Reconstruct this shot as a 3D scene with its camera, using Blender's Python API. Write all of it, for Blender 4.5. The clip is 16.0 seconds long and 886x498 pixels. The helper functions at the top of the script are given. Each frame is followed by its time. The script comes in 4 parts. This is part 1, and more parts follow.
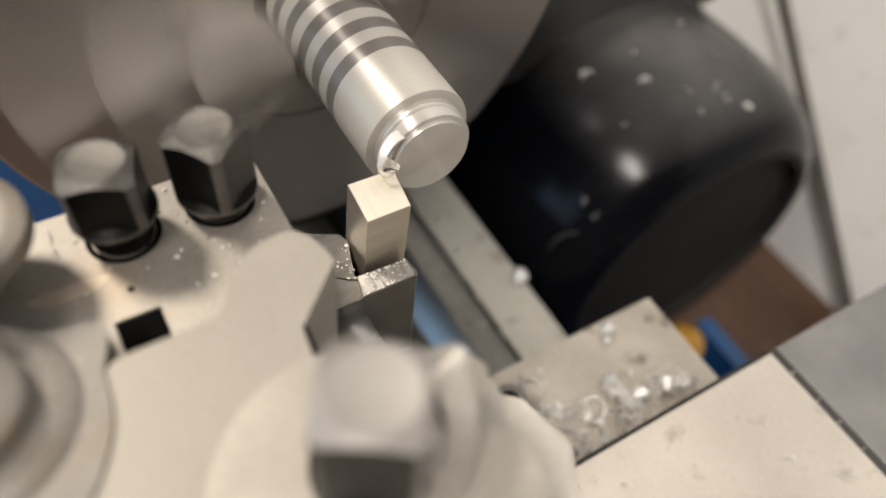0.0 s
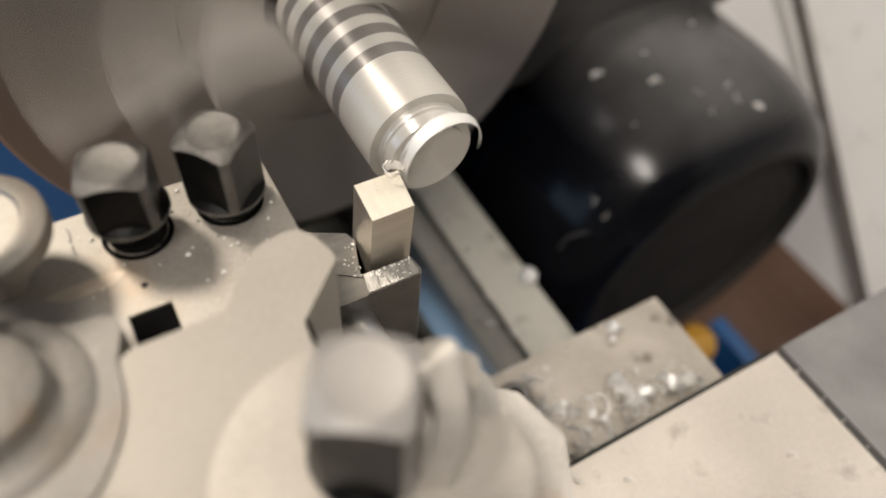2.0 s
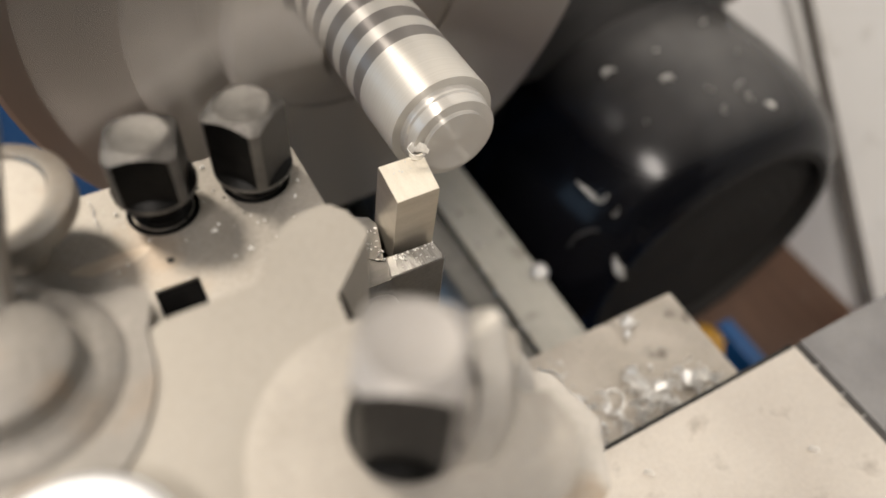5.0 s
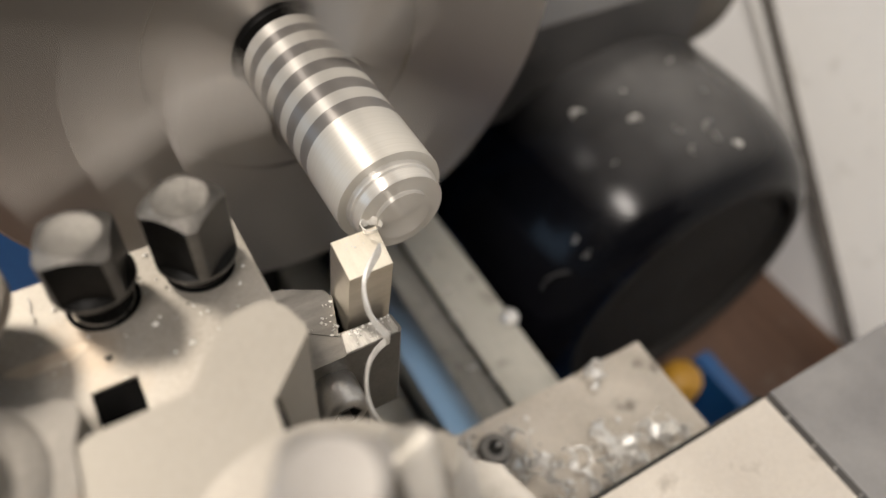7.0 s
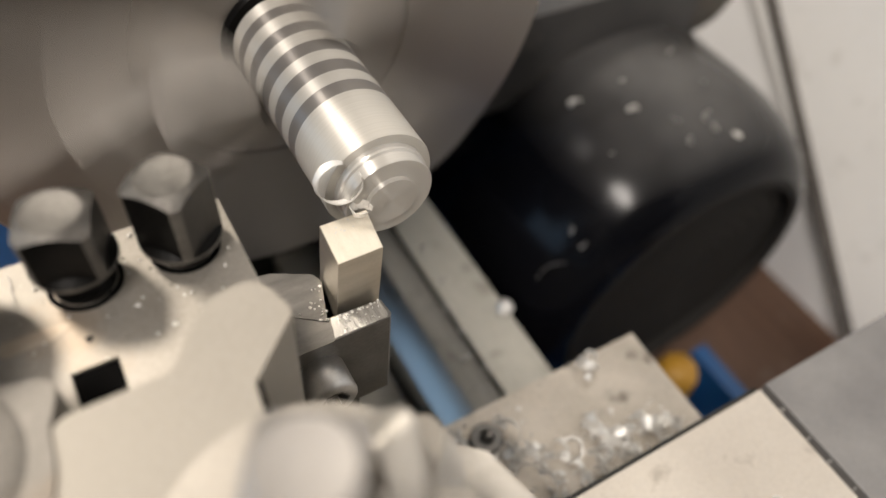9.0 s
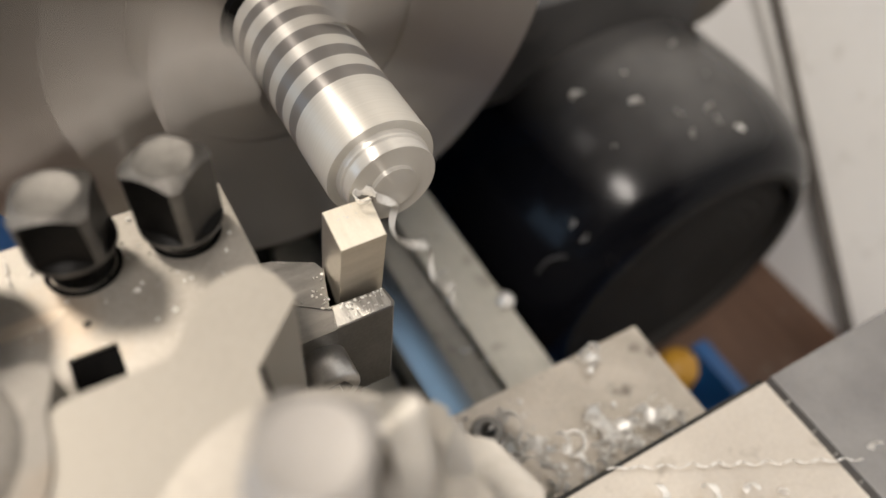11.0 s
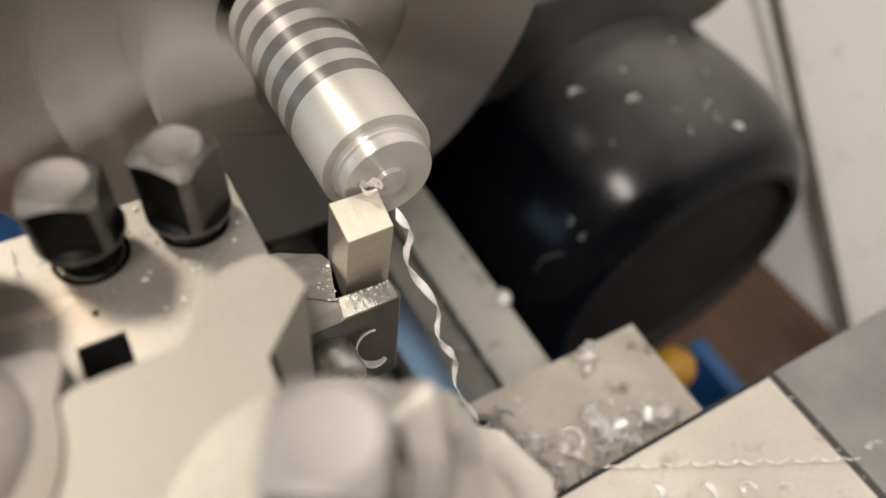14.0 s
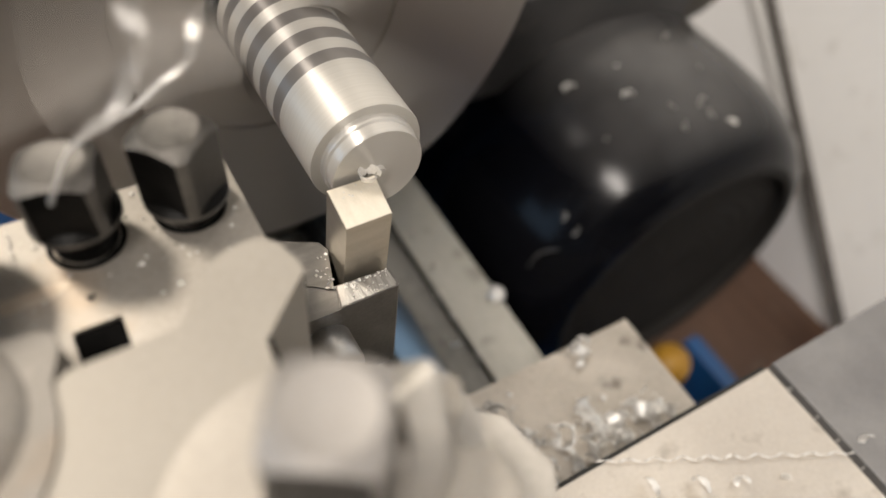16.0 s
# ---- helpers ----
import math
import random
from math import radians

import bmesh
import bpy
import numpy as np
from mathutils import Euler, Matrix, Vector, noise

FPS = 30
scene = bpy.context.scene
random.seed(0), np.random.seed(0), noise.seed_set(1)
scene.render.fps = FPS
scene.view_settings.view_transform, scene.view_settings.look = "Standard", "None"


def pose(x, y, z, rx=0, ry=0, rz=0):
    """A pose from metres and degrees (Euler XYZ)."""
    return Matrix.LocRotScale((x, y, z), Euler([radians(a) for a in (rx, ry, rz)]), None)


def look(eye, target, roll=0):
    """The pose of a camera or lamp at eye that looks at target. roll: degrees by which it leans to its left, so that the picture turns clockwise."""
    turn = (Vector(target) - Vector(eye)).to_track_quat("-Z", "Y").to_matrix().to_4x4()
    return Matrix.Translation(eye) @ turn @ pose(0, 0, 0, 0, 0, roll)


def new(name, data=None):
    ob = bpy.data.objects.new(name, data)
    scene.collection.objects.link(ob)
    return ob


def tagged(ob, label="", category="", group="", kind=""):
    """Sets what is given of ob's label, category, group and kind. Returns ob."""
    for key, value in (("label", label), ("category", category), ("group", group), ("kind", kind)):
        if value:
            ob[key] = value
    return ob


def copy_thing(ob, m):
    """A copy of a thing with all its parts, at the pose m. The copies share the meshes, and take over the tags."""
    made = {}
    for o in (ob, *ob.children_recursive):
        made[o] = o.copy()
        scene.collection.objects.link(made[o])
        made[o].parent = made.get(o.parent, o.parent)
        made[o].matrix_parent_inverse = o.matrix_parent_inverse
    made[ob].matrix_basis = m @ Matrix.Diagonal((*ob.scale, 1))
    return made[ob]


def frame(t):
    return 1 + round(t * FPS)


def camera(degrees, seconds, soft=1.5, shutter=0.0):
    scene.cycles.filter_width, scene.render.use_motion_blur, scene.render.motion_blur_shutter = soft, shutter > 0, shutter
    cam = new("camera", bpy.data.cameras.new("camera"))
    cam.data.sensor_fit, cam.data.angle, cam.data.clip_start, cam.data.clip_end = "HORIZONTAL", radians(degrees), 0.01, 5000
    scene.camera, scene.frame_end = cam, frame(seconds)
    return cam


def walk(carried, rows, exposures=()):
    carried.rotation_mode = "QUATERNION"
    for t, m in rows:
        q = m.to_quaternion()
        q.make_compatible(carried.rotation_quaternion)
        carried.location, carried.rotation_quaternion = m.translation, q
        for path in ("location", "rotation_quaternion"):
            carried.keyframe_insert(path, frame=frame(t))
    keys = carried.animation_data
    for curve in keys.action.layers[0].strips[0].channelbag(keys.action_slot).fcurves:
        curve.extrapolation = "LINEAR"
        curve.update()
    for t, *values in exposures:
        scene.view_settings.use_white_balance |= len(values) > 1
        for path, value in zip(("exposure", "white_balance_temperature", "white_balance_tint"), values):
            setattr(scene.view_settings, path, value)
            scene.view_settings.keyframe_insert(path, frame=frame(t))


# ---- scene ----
# Bench lathe facing a bar. Lengths below are in millimetres from the spindle nose centre line:
# x to the rear of the lathe, y along the spindle to the chuck, z up; the bench top lies 240 below the spindle.
AXIS = 0.240
cam = camera(62.9, 16.0, soft=1.5, shutter=0.5)
cam.data.dof.use_dof = True
cam.data.dof.focus_distance = 0.120
cam.data.dof.aperture_fstop = 9.5
PATH = [
    (0, -48.79, -73.54, 87.06, 37.74, -4.88, -30.27),
    (0.5, -48.52, -74.00, 87.40, 37.70, -4.67, -30.06),
    (1, -47.68, -74.80, 88.82, 37.65, -4.43, -29.82),
    (1.5, -47.52, -75.83, 89.11, 37.71, -3.99, -29.61),
    (2, -47.31, -76.81, 89.97, 37.63, -3.71, -29.23),
    (2.5, -47.86, -78.24, 89.77, 37.60, -3.42, -28.93),
    (3, -47.90, -77.83, 88.68, 37.48, -3.51, -28.70),
    (5.5, -52.01, -75.23, 85.90, 38.56, -4.48, -29.10),
    (6, -44.41, -73.08, 92.63, 39.07, -4.50, -29.70),
    (6.5, -38.57, -70.91, 91.50, 39.38, -4.21, -30.11),
    (7, -41.30, -71.97, 91.10, 39.54, -4.06, -30.28),
    (7.5, -41.94, -70.93, 90.41, 39.47, -4.40, -30.23),
    (8, -41.73, -70.81, 87.88, 39.28, -4.47, -30.04),
    (8.5, -39.75, -70.80, 87.68, 39.05, -4.47, -29.88),
    (9, -39.36, -72.72, 89.03, 38.93, -4.41, -29.79),
    (11.5, -40.00, -72.06, 86.13, 38.62, -4.69, -29.78),
    (12, -39.05, -72.00, 86.13, 38.56, -4.63, -29.79),
    (12.5, -38.98, -72.45, 86.14, 38.62, -4.58, -29.86),
    (13, -38.65, -72.95, 86.84, 38.63, -4.38, -29.91),
    (13.5, -39.40, -72.19, 85.40, 38.59, -4.79, -29.77),
    (14, -39.48, -72.07, 85.51, 38.54, -4.94, -29.69),
    (14.5, -39.28, -73.14, 85.28, 38.58, -4.77, -29.69),
    (15, -39.33, -72.14, 84.21, 38.49, -5.12, -29.74),
    (15.5, -38.83, -72.08, 84.04, 38.41, -5.27, -29.76),
    (16, -38.59, -72.89, 83.74, 38.54, -5.15, -29.90),
]
walk(cam, [(t, pose(x / 1000, y / 1000, z / 1000 + AXIS, rx, ry, rz)) for t, x, y, z, rx, ry, rz in PATH])

# cross feed of the tool: seconds, millimetres still to go to the centre
FEED = [(0, -6.28), (0.5, -5.96), (1, -5.87), (1.5, -5.87), (2, -5.87), (2.5, -5.85), (3, -5.74), (5.5, -5.42), (6, -5.00), (6.5, -4.57), (7, -4.15), (7.5, -3.84), (8, -3.75), (8.5, -3.75), (9, -3.75), (11.5, -3.46), (12, -3.02), (12.5, -2.57), (13, -2.39), (13.5, -2.10), (14, -1.66), (14.5, -1.22), (15, -0.87), (15.5, -0.46), (16, -0.01)]

# ---- light: two ceiling lamps in a workshop ----
world = bpy.data.worlds.new("world")
scene.world = world
world.use_nodes = True
world.node_tree.nodes["Background"].inputs[0].default_value = (0.9, 0.85, 0.78, 1)
world.node_tree.nodes["Background"].inputs[1].default_value = 0.05
scene.view_settings.exposure = 0.0


def area(name, eye, target, size, watts, colour):
    data = bpy.data.lights.new(name, "AREA")
    data.shape, data.size, data.size_y, data.energy, data.color = "ELLIPSE", size[0], size[1], watts, colour
    ob = new(name, data)
    ob.matrix_world = look(eye, target)
    return ob


area("ceiling_lamp_light", (-0.46, 0.80, 1.45), (-0.46, 0.80, 0.0), (0.32, 0.32), 25.0, (1.0, 0.90, 0.78))
area("ceiling_lamp_light", (-0.60, -0.45, 1.45), (-0.60, -0.45, 0.0), (0.2, 0.72), 22.8, (1.0, 0.918, 0.845))

# ---- materials ----


def nodes(name):
    mat = bpy.data.materials.new(name)
    mat.use_nodes = True
    return mat, mat.node_tree.nodes, mat.node_tree.links, mat.node_tree.nodes["Principled BSDF"]


def surface(name, dark, light, metal=0.0, rough=(0.3, 0.5), scale=60.0, stretch=(1, 1, 1), bump=0.1, fine=900.0, spots=None, coat=0.0, spec=0.5):
    """A worn surface: colour and roughness wander at a coarse and a fine scale, with fine relief; spots: (colour, amount, scale) of stains."""
    mat, n, l, bsdf = nodes(name)
    tc, mp = n.new("ShaderNodeTexCoord"), n.new("ShaderNodeMapping")
    mp.inputs["Scale"].default_value = stretch
    l.new(tc.outputs["Object"], mp.inputs["Vector"])
    big, small = n.new("ShaderNodeTexNoise"), n.new("ShaderNodeTexNoise")
    big.inputs["Scale"].default_value, big.inputs["Detail"].default_value = scale, 6
    small.inputs["Scale"].default_value, small.inputs["Detail"].default_value = fine, 3
    for q in (big, small):
        l.new(mp.outputs["Vector"], q.inputs["Vector"])
    mix = n.new("ShaderNodeMath")
    mix.operation = "MULTIPLY_ADD"
    mix.inputs[1].default_value = 0.35
    l.new(small.outputs["Fac"], mix.inputs[0])
    half = n.new("ShaderNodeMath")
    half.operation = "MULTIPLY"
    half.inputs[1].default_value = 0.65
    l.new(big.outputs["Fac"], half.inputs[0])
    l.new(half.outputs[0], mix.inputs[2])
    ramp = n.new("ShaderNodeValToRGB")
    ramp.color_ramp.elements[0].position, ramp.color_ramp.elements[1].position = 0.32, 0.68
    ramp.color_ramp.elements[0].color, ramp.color_ramp.elements[1].color = (*dark, 1), (*light, 1)
    l.new(mix.outputs[0], ramp.inputs["Fac"])
    colour = ramp.outputs["Color"]
    if spots:
        st = n.new("ShaderNodeTexNoise")
        st.inputs["Scale"].default_value, st.inputs["Detail"].default_value = spots[2], 5
        l.new(tc.outputs["Object"], st.inputs["Vector"])
        sr = n.new("ShaderNodeValToRGB")
        sr.color_ramp.elements[0].position, sr.color_ramp.elements[1].position = 0.60, 0.74
        l.new(st.outputs["Fac"], sr.inputs["Fac"])
        am = n.new("ShaderNodeMath")
        am.operation = "MULTIPLY"
        am.inputs[1].default_value = spots[1]
        l.new(sr.outputs["Color"], am.inputs[0])
        mx = n.new("ShaderNodeMixRGB")
        mx.inputs[2].default_value = (*spots[0], 1)
        l.new(am.outputs[0], mx.inputs[0])
        l.new(colour, mx.inputs[1])
        colour = mx.outputs[0]
    l.new(colour, bsdf.inputs["Base Color"])
    rr = n.new("ShaderNodeMapRange")
    rr.inputs["To Min"].default_value, rr.inputs["To Max"].default_value = rough
    rr.inputs["From Min"].default_value, rr.inputs["From Max"].default_value = 0.3, 0.7
    l.new(mix.outputs[0], rr.inputs["Value"])
    l.new(rr.outputs["Result"], bsdf.inputs["Roughness"])
    bsdf.inputs["Metallic"].default_value = metal
    bsdf.inputs["Coat Weight"].default_value = coat
    bsdf.inputs["Specular IOR Level"].default_value = spec
    bp = n.new("ShaderNodeBump")
    bp.inputs["Strength"].default_value, bp.inputs["Distance"].default_value = bump, 0.0004
    l.new(mix.outputs[0], bp.inputs["Height"])
    l.new(bp.outputs["Normal"], bsdf.inputs["Normal"])
    return mat


def dust_and_lighten(mat, colour):
    """Fine workshop dust in patches, and a lighter tone painted into whatever faces up."""
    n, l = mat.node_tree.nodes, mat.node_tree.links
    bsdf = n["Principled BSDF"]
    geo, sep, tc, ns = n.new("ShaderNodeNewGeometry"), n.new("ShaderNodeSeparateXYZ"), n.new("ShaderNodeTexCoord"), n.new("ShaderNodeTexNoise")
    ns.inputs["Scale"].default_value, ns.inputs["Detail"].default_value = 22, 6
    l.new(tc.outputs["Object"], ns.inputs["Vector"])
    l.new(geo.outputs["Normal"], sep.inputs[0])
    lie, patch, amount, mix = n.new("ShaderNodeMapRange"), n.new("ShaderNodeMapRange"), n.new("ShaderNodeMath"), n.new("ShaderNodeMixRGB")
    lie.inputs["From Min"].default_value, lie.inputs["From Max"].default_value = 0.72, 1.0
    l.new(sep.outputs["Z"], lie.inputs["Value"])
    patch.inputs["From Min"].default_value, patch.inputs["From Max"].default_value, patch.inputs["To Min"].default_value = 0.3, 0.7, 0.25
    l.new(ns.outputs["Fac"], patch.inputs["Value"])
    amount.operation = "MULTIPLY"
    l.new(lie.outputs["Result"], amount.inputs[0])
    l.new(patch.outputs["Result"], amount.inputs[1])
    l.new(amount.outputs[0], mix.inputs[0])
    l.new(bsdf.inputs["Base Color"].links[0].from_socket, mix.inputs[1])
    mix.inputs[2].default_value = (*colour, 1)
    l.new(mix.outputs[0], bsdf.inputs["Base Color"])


def turned(name, dark, light, bands=()):
    """Turned bright aluminium: fine rings round the local y axis; bands: stretches of y (mm) left smoother, their dark
    reflection put into the colour.
    """
    mat, n, l, bsdf = nodes(name)
    tc, mp = n.new("ShaderNodeTexCoord"), n.new("ShaderNodeMapping")
    mp.inputs["Scale"].default_value = (6, 2600, 6)
    l.new(tc.outputs["Object"], mp.inputs["Vector"])
    ns = n.new("ShaderNodeTexNoise")
    ns.inputs["Scale"].default_value, ns.inputs["Detail"].default_value = 1.0, 4
    l.new(mp.outputs["Vector"], ns.inputs["Vector"])
    ramp = n.new("ShaderNodeValToRGB")
    ramp.color_ramp.elements[0].position, ramp.color_ramp.elements[1].position = 0.3, 0.7
    ramp.color_ramp.elements[0].color, ramp.color_ramp.elements[1].color = (*dark, 1), (*light, 1)
    l.new(ns.outputs["Fac"], ramp.inputs["Fac"])
    sep = n.new("ShaderNodeSeparateXYZ")
    l.new(tc.outputs["Object"], sep.inputs[0])
    total = None
    for a, b in bands:
        up = n.new("ShaderNodeMath")
        up.operation = "COMPARE"
        up.inputs[1].default_value, up.inputs[2].default_value = (a + b) / 2000, (b - a) / 2000
        l.new(sep.outputs["Y"], up.inputs[0])
        if total is None:
            total = up.outputs[0]
        else:
            ad = n.new("ShaderNodeMath")
            ad.operation = "ADD"
            l.new(total, ad.inputs[0])
            l.new(up.outputs[0], ad.inputs[1])
            total = ad.outputs[0]
    colour = ramp.outputs["Color"]
    bsdf.inputs["Roughness"].default_value = 0.36
    if total is not None:
        mx = n.new("ShaderNodeMixRGB")
        # dark band colour paints the dim room mirrored in the smoother rings
        mx.inputs[2].default_value = (0.22, 0.205, 0.19, 1)
        l.new(total, mx.inputs[0])
        l.new(colour, mx.inputs[1])
        colour = mx.outputs[0]
        rm = n.new("ShaderNodeMapRange")
        rm.inputs["To Min"].default_value, rm.inputs["To Max"].default_value = 0.54, 0.36
        l.new(total, rm.inputs["Value"])
        l.new(rm.outputs["Result"], bsdf.inputs["Roughness"])
    l.new(colour, bsdf.inputs["Base Color"])
    bsdf.inputs["Metallic"].default_value = 0.45
    tan = n.new("ShaderNodeTangent")
    tan.direction_type, tan.axis = "RADIAL", "Y"
    l.new(tan.outputs["Tangent"], bsdf.inputs["Tangent"])
    bsdf.inputs["Anisotropic"].default_value = 0.92
    bsdf.inputs["Anisotropic Rotation"].default_value = 0.25
    bp = n.new("ShaderNodeBump")
    bp.inputs["Strength"].default_value, bp.inputs["Distance"].default_value = 0.025, 0.0002
    l.new(ns.outputs["Fac"], bp.inputs["Height"])
    l.new(bp.outputs["Normal"], bsdf.inputs["Normal"])
    return mat


def spun(mat, amount):
    """Facing marks round the local y axis stretch the highlights outwards."""
    n, l = mat.node_tree.nodes, mat.node_tree.links
    tan = n.new("ShaderNodeTangent")
    tan.direction_type, tan.axis = "RADIAL", "Y"
    bsdf = n["Principled BSDF"]
    l.new(tan.outputs["Tangent"], bsdf.inputs["Tangent"])
    bsdf.inputs["Anisotropic"].default_value = amount
    bsdf.inputs["Anisotropic Rotation"].default_value = 0.25
    return mat


BRIGHT = surface("ground_steel", (0.245, 0.226, 0.198), (0.41, 0.38, 0.337), 0.7, (0.42, 0.56), 45, (1, 1, 1), 0.12, 1500, ((0.32, 0.22, 0.13), 0.5, 55))
SLIDE = surface("slide_steel", (0.53, 0.48, 0.42), (0.66, 0.61, 0.54), 0.8, (0.36, 0.5), 40, (1, 1, 1), 0.1, 1300, ((0.24, 0.20, 0.16), 0.45, 160))
PLATE = surface("lapped_plate", (0.235, 0.216, 0.186), (0.325, 0.30, 0.26), 0.35, (0.46, 0.64), 35, (1, 1, 1), 0.1, 1300, ((0.20, 0.165, 0.12), 0.45, 34))
SADDLE = surface("saddle_steel", (0.38, 0.34, 0.285), (0.63, 0.575, 0.50), 0.75, (0.38, 0.55), 60, (1, 1, 1), 0.35, 1100, ((0.09, 0.08, 0.065), 0.85, 130))
CAST = surface("grey_casting", (0.17, 0.165, 0.165), (0.25, 0.245, 0.24), 0.5, (0.42, 0.6), 70, (1, 1, 1), 0.35, 2200)
NUT = surface("worn_nut_steel", (0.13, 0.12, 0.105), (0.27, 0.25, 0.222), 0.3, (0.48, 0.66), 70, (1, 1, 1), 0.3, 1200, ((0.20, 0.14, 0.085), 0.65, 80))
CHUCK = spun(surface("chuck_steel", (0.35, 0.328, 0.302), (0.43, 0.405, 0.375), 0.95, (0.36, 0.46), 30, (1, 1, 1), 0.1, 700), 0.85)
JAW = spun(surface("jaw_steel", (0.44, 0.415, 0.38), (0.55, 0.52, 0.48), 0.8, (0.44, 0.54), 60, (1, 1, 1), 0.1, 900), 0.8)
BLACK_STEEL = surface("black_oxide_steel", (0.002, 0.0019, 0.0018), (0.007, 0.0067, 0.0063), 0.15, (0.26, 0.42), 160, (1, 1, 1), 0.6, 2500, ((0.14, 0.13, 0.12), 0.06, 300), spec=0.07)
# paler black for the bolt flats facing +x, a painted reflection
SIDE_GLEAM = surface("black_flat_gleam", (0.022, 0.02, 0.018), (0.065, 0.06, 0.054), 0.5, (0.3, 0.5), 260, (1, 1, 0.3), 0.5, 2600, ((0.2, 0.19, 0.17), 0.25, 240))
# near bolt: rubbed top, and reflected light painted on its +x faces
RUB_AND_GLEAM = surface("rubbed_and_gleaming_steel", (0.25, 0.235, 0.22), (0.36, 0.34, 0.318), 0.6, (0.5, 0.64), 120, (1, 1, 1), 0.15, 1500)
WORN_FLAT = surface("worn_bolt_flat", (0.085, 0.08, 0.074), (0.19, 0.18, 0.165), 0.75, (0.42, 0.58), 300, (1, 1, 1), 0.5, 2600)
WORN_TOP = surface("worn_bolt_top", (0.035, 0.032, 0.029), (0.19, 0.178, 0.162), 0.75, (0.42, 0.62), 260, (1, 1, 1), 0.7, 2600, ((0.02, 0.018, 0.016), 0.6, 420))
HSS = surface("ground_tool_steel", (0.40, 0.36, 0.295), (0.53, 0.485, 0.405), 0.85, (0.28, 0.42), 90, (1, 1, 5), 0.15, 2000)
GROUND = surface("ground_face", (0.72, 0.665, 0.555), (0.84, 0.78, 0.67), 0.7, (0.34, 0.46), 200, (3, 1, 1), 0.25, 1800)
HOLDER = surface("milled_steel", (0.15, 0.143, 0.134), (0.245, 0.235, 0.22), 0.9, (0.30, 0.46), 110, (1, 6, 1), 0.3, 1600)
SAWN = surface("sawn_steel", (0.27, 0.26, 0.242), (0.50, 0.483, 0.455), 0.85, (0.32, 0.46), 500, (4, 0.6, 1), 0.5, 1600)
ZINC = surface("zinc_screw", (0.36, 0.355, 0.345), (0.50, 0.49, 0.47), 0.95, (0.26, 0.4), 200, (1, 1, 1), 0.15, 2200)
WAY = surface("polished_way", (0.24, 0.24, 0.235), (0.34, 0.34, 0.33), 0.95, (0.24, 0.36), 60, (1, 0.1, 1), 0.08, 900, ((0.15, 0.14, 0.12), 0.5, 120))
RAIL = surface("bed_rail", (0.36, 0.345, 0.30), (0.50, 0.48, 0.42), 0.65, (0.38, 0.55), 60, (1, 0.3, 1), 0.15, 900, ((0.16, 0.15, 0.12), 0.5, 90))
GRITTY = surface("gritty_way", (0.13, 0.125, 0.11), (0.24, 0.23, 0.205), 0.5, (0.35, 0.5), 120, (1, 0.2, 1), 0.3, 900, ((0.05, 0.045, 0.04), 0.7, 140))
GRIMY = surface("grimy_steel", (0.40, 0.375, 0.335), (0.54, 0.51, 0.465), 0.6, (0.42, 0.58), 70, (1, 1, 1), 0.5, 900, ((0.26, 0.17, 0.08), 0.8, 75))
RUST = surface("thin_rust", (0.40, 0.32, 0.24), (0.50, 0.44, 0.37), 0.6, (0.45, 0.6), 160, bump=0.1)
# near black: painted shade in the post's recess and groove, and the bolt rings
VOID = surface("deep_black", (0.002, 0.002, 0.002), (0.004, 0.0038, 0.0036), 0.0, (0.8, 0.95), 50, (1, 1, 1), 0.1, 900, spec=0.03)
# dark iron, also used where shade is painted under chuck and slide edge
IRON_AND_SHADE = surface("iron_and_shade", (0.012, 0.012, 0.011), (0.03, 0.029, 0.026), 0.2, (0.5, 0.7), 50, (1, 1, 1), 0.3, 900, spec=0.25)
BLUE = surface("blue_paint", (0.012, 0.085, 0.25), (0.02, 0.12, 0.34), 0.0, (0.3, 0.42), 40, (1, 1, 1), 0.08, 600, coat=0.2)
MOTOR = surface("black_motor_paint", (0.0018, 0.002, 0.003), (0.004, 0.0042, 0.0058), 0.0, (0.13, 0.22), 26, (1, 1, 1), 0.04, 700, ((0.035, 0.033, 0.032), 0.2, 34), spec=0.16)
# dust tint that also paints the motor's top lighter than its sides
dust_and_lighten(MOTOR, (0.080, 0.078, 0.076))
DUSTY = surface("dusty_black_paint", (0.035, 0.034, 0.035), (0.075, 0.072, 0.07), 0.0, (0.35, 0.5), 26, (1, 1, 1), 0.1, 700, ((0.16, 0.145, 0.125), 0.7, 38), spec=0.35)
CAN = surface("brown_capacitor_can", (0.05, 0.042, 0.032), (0.09, 0.076, 0.058), 0.0, (0.35, 0.5), 40, bump=0.06)
MESH = surface("black_vent", (0.012, 0.0115, 0.011), (0.028, 0.026, 0.024), 0.0, (0.6, 0.8), 300, (1, 1, 1), 0.6, 2400, spec=0.12)
YELLOW = surface("yellow_plastic", (0.44, 0.23, 0.025), (0.54, 0.29, 0.04), 0.0, (0.4, 0.5), 60, bump=0.05)
WOOD = surface("brown_bench", (0.085, 0.045, 0.028), (0.15, 0.085, 0.055), 0.0, (0.5, 0.7), 30, (6, 1, 1), 0.2, 500, ((0.25, 0.22, 0.18), 0.3, 90))
WHITE = surface("white_board", (0.79, 0.785, 0.775), (0.85, 0.845, 0.83), 0.0, (0.45, 0.6), 12, (1, 1, 1), 0.06, 300, ((0.5, 0.48, 0.44), 0.4, 60))
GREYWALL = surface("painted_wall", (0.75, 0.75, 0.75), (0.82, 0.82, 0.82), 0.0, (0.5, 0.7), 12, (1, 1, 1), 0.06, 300)
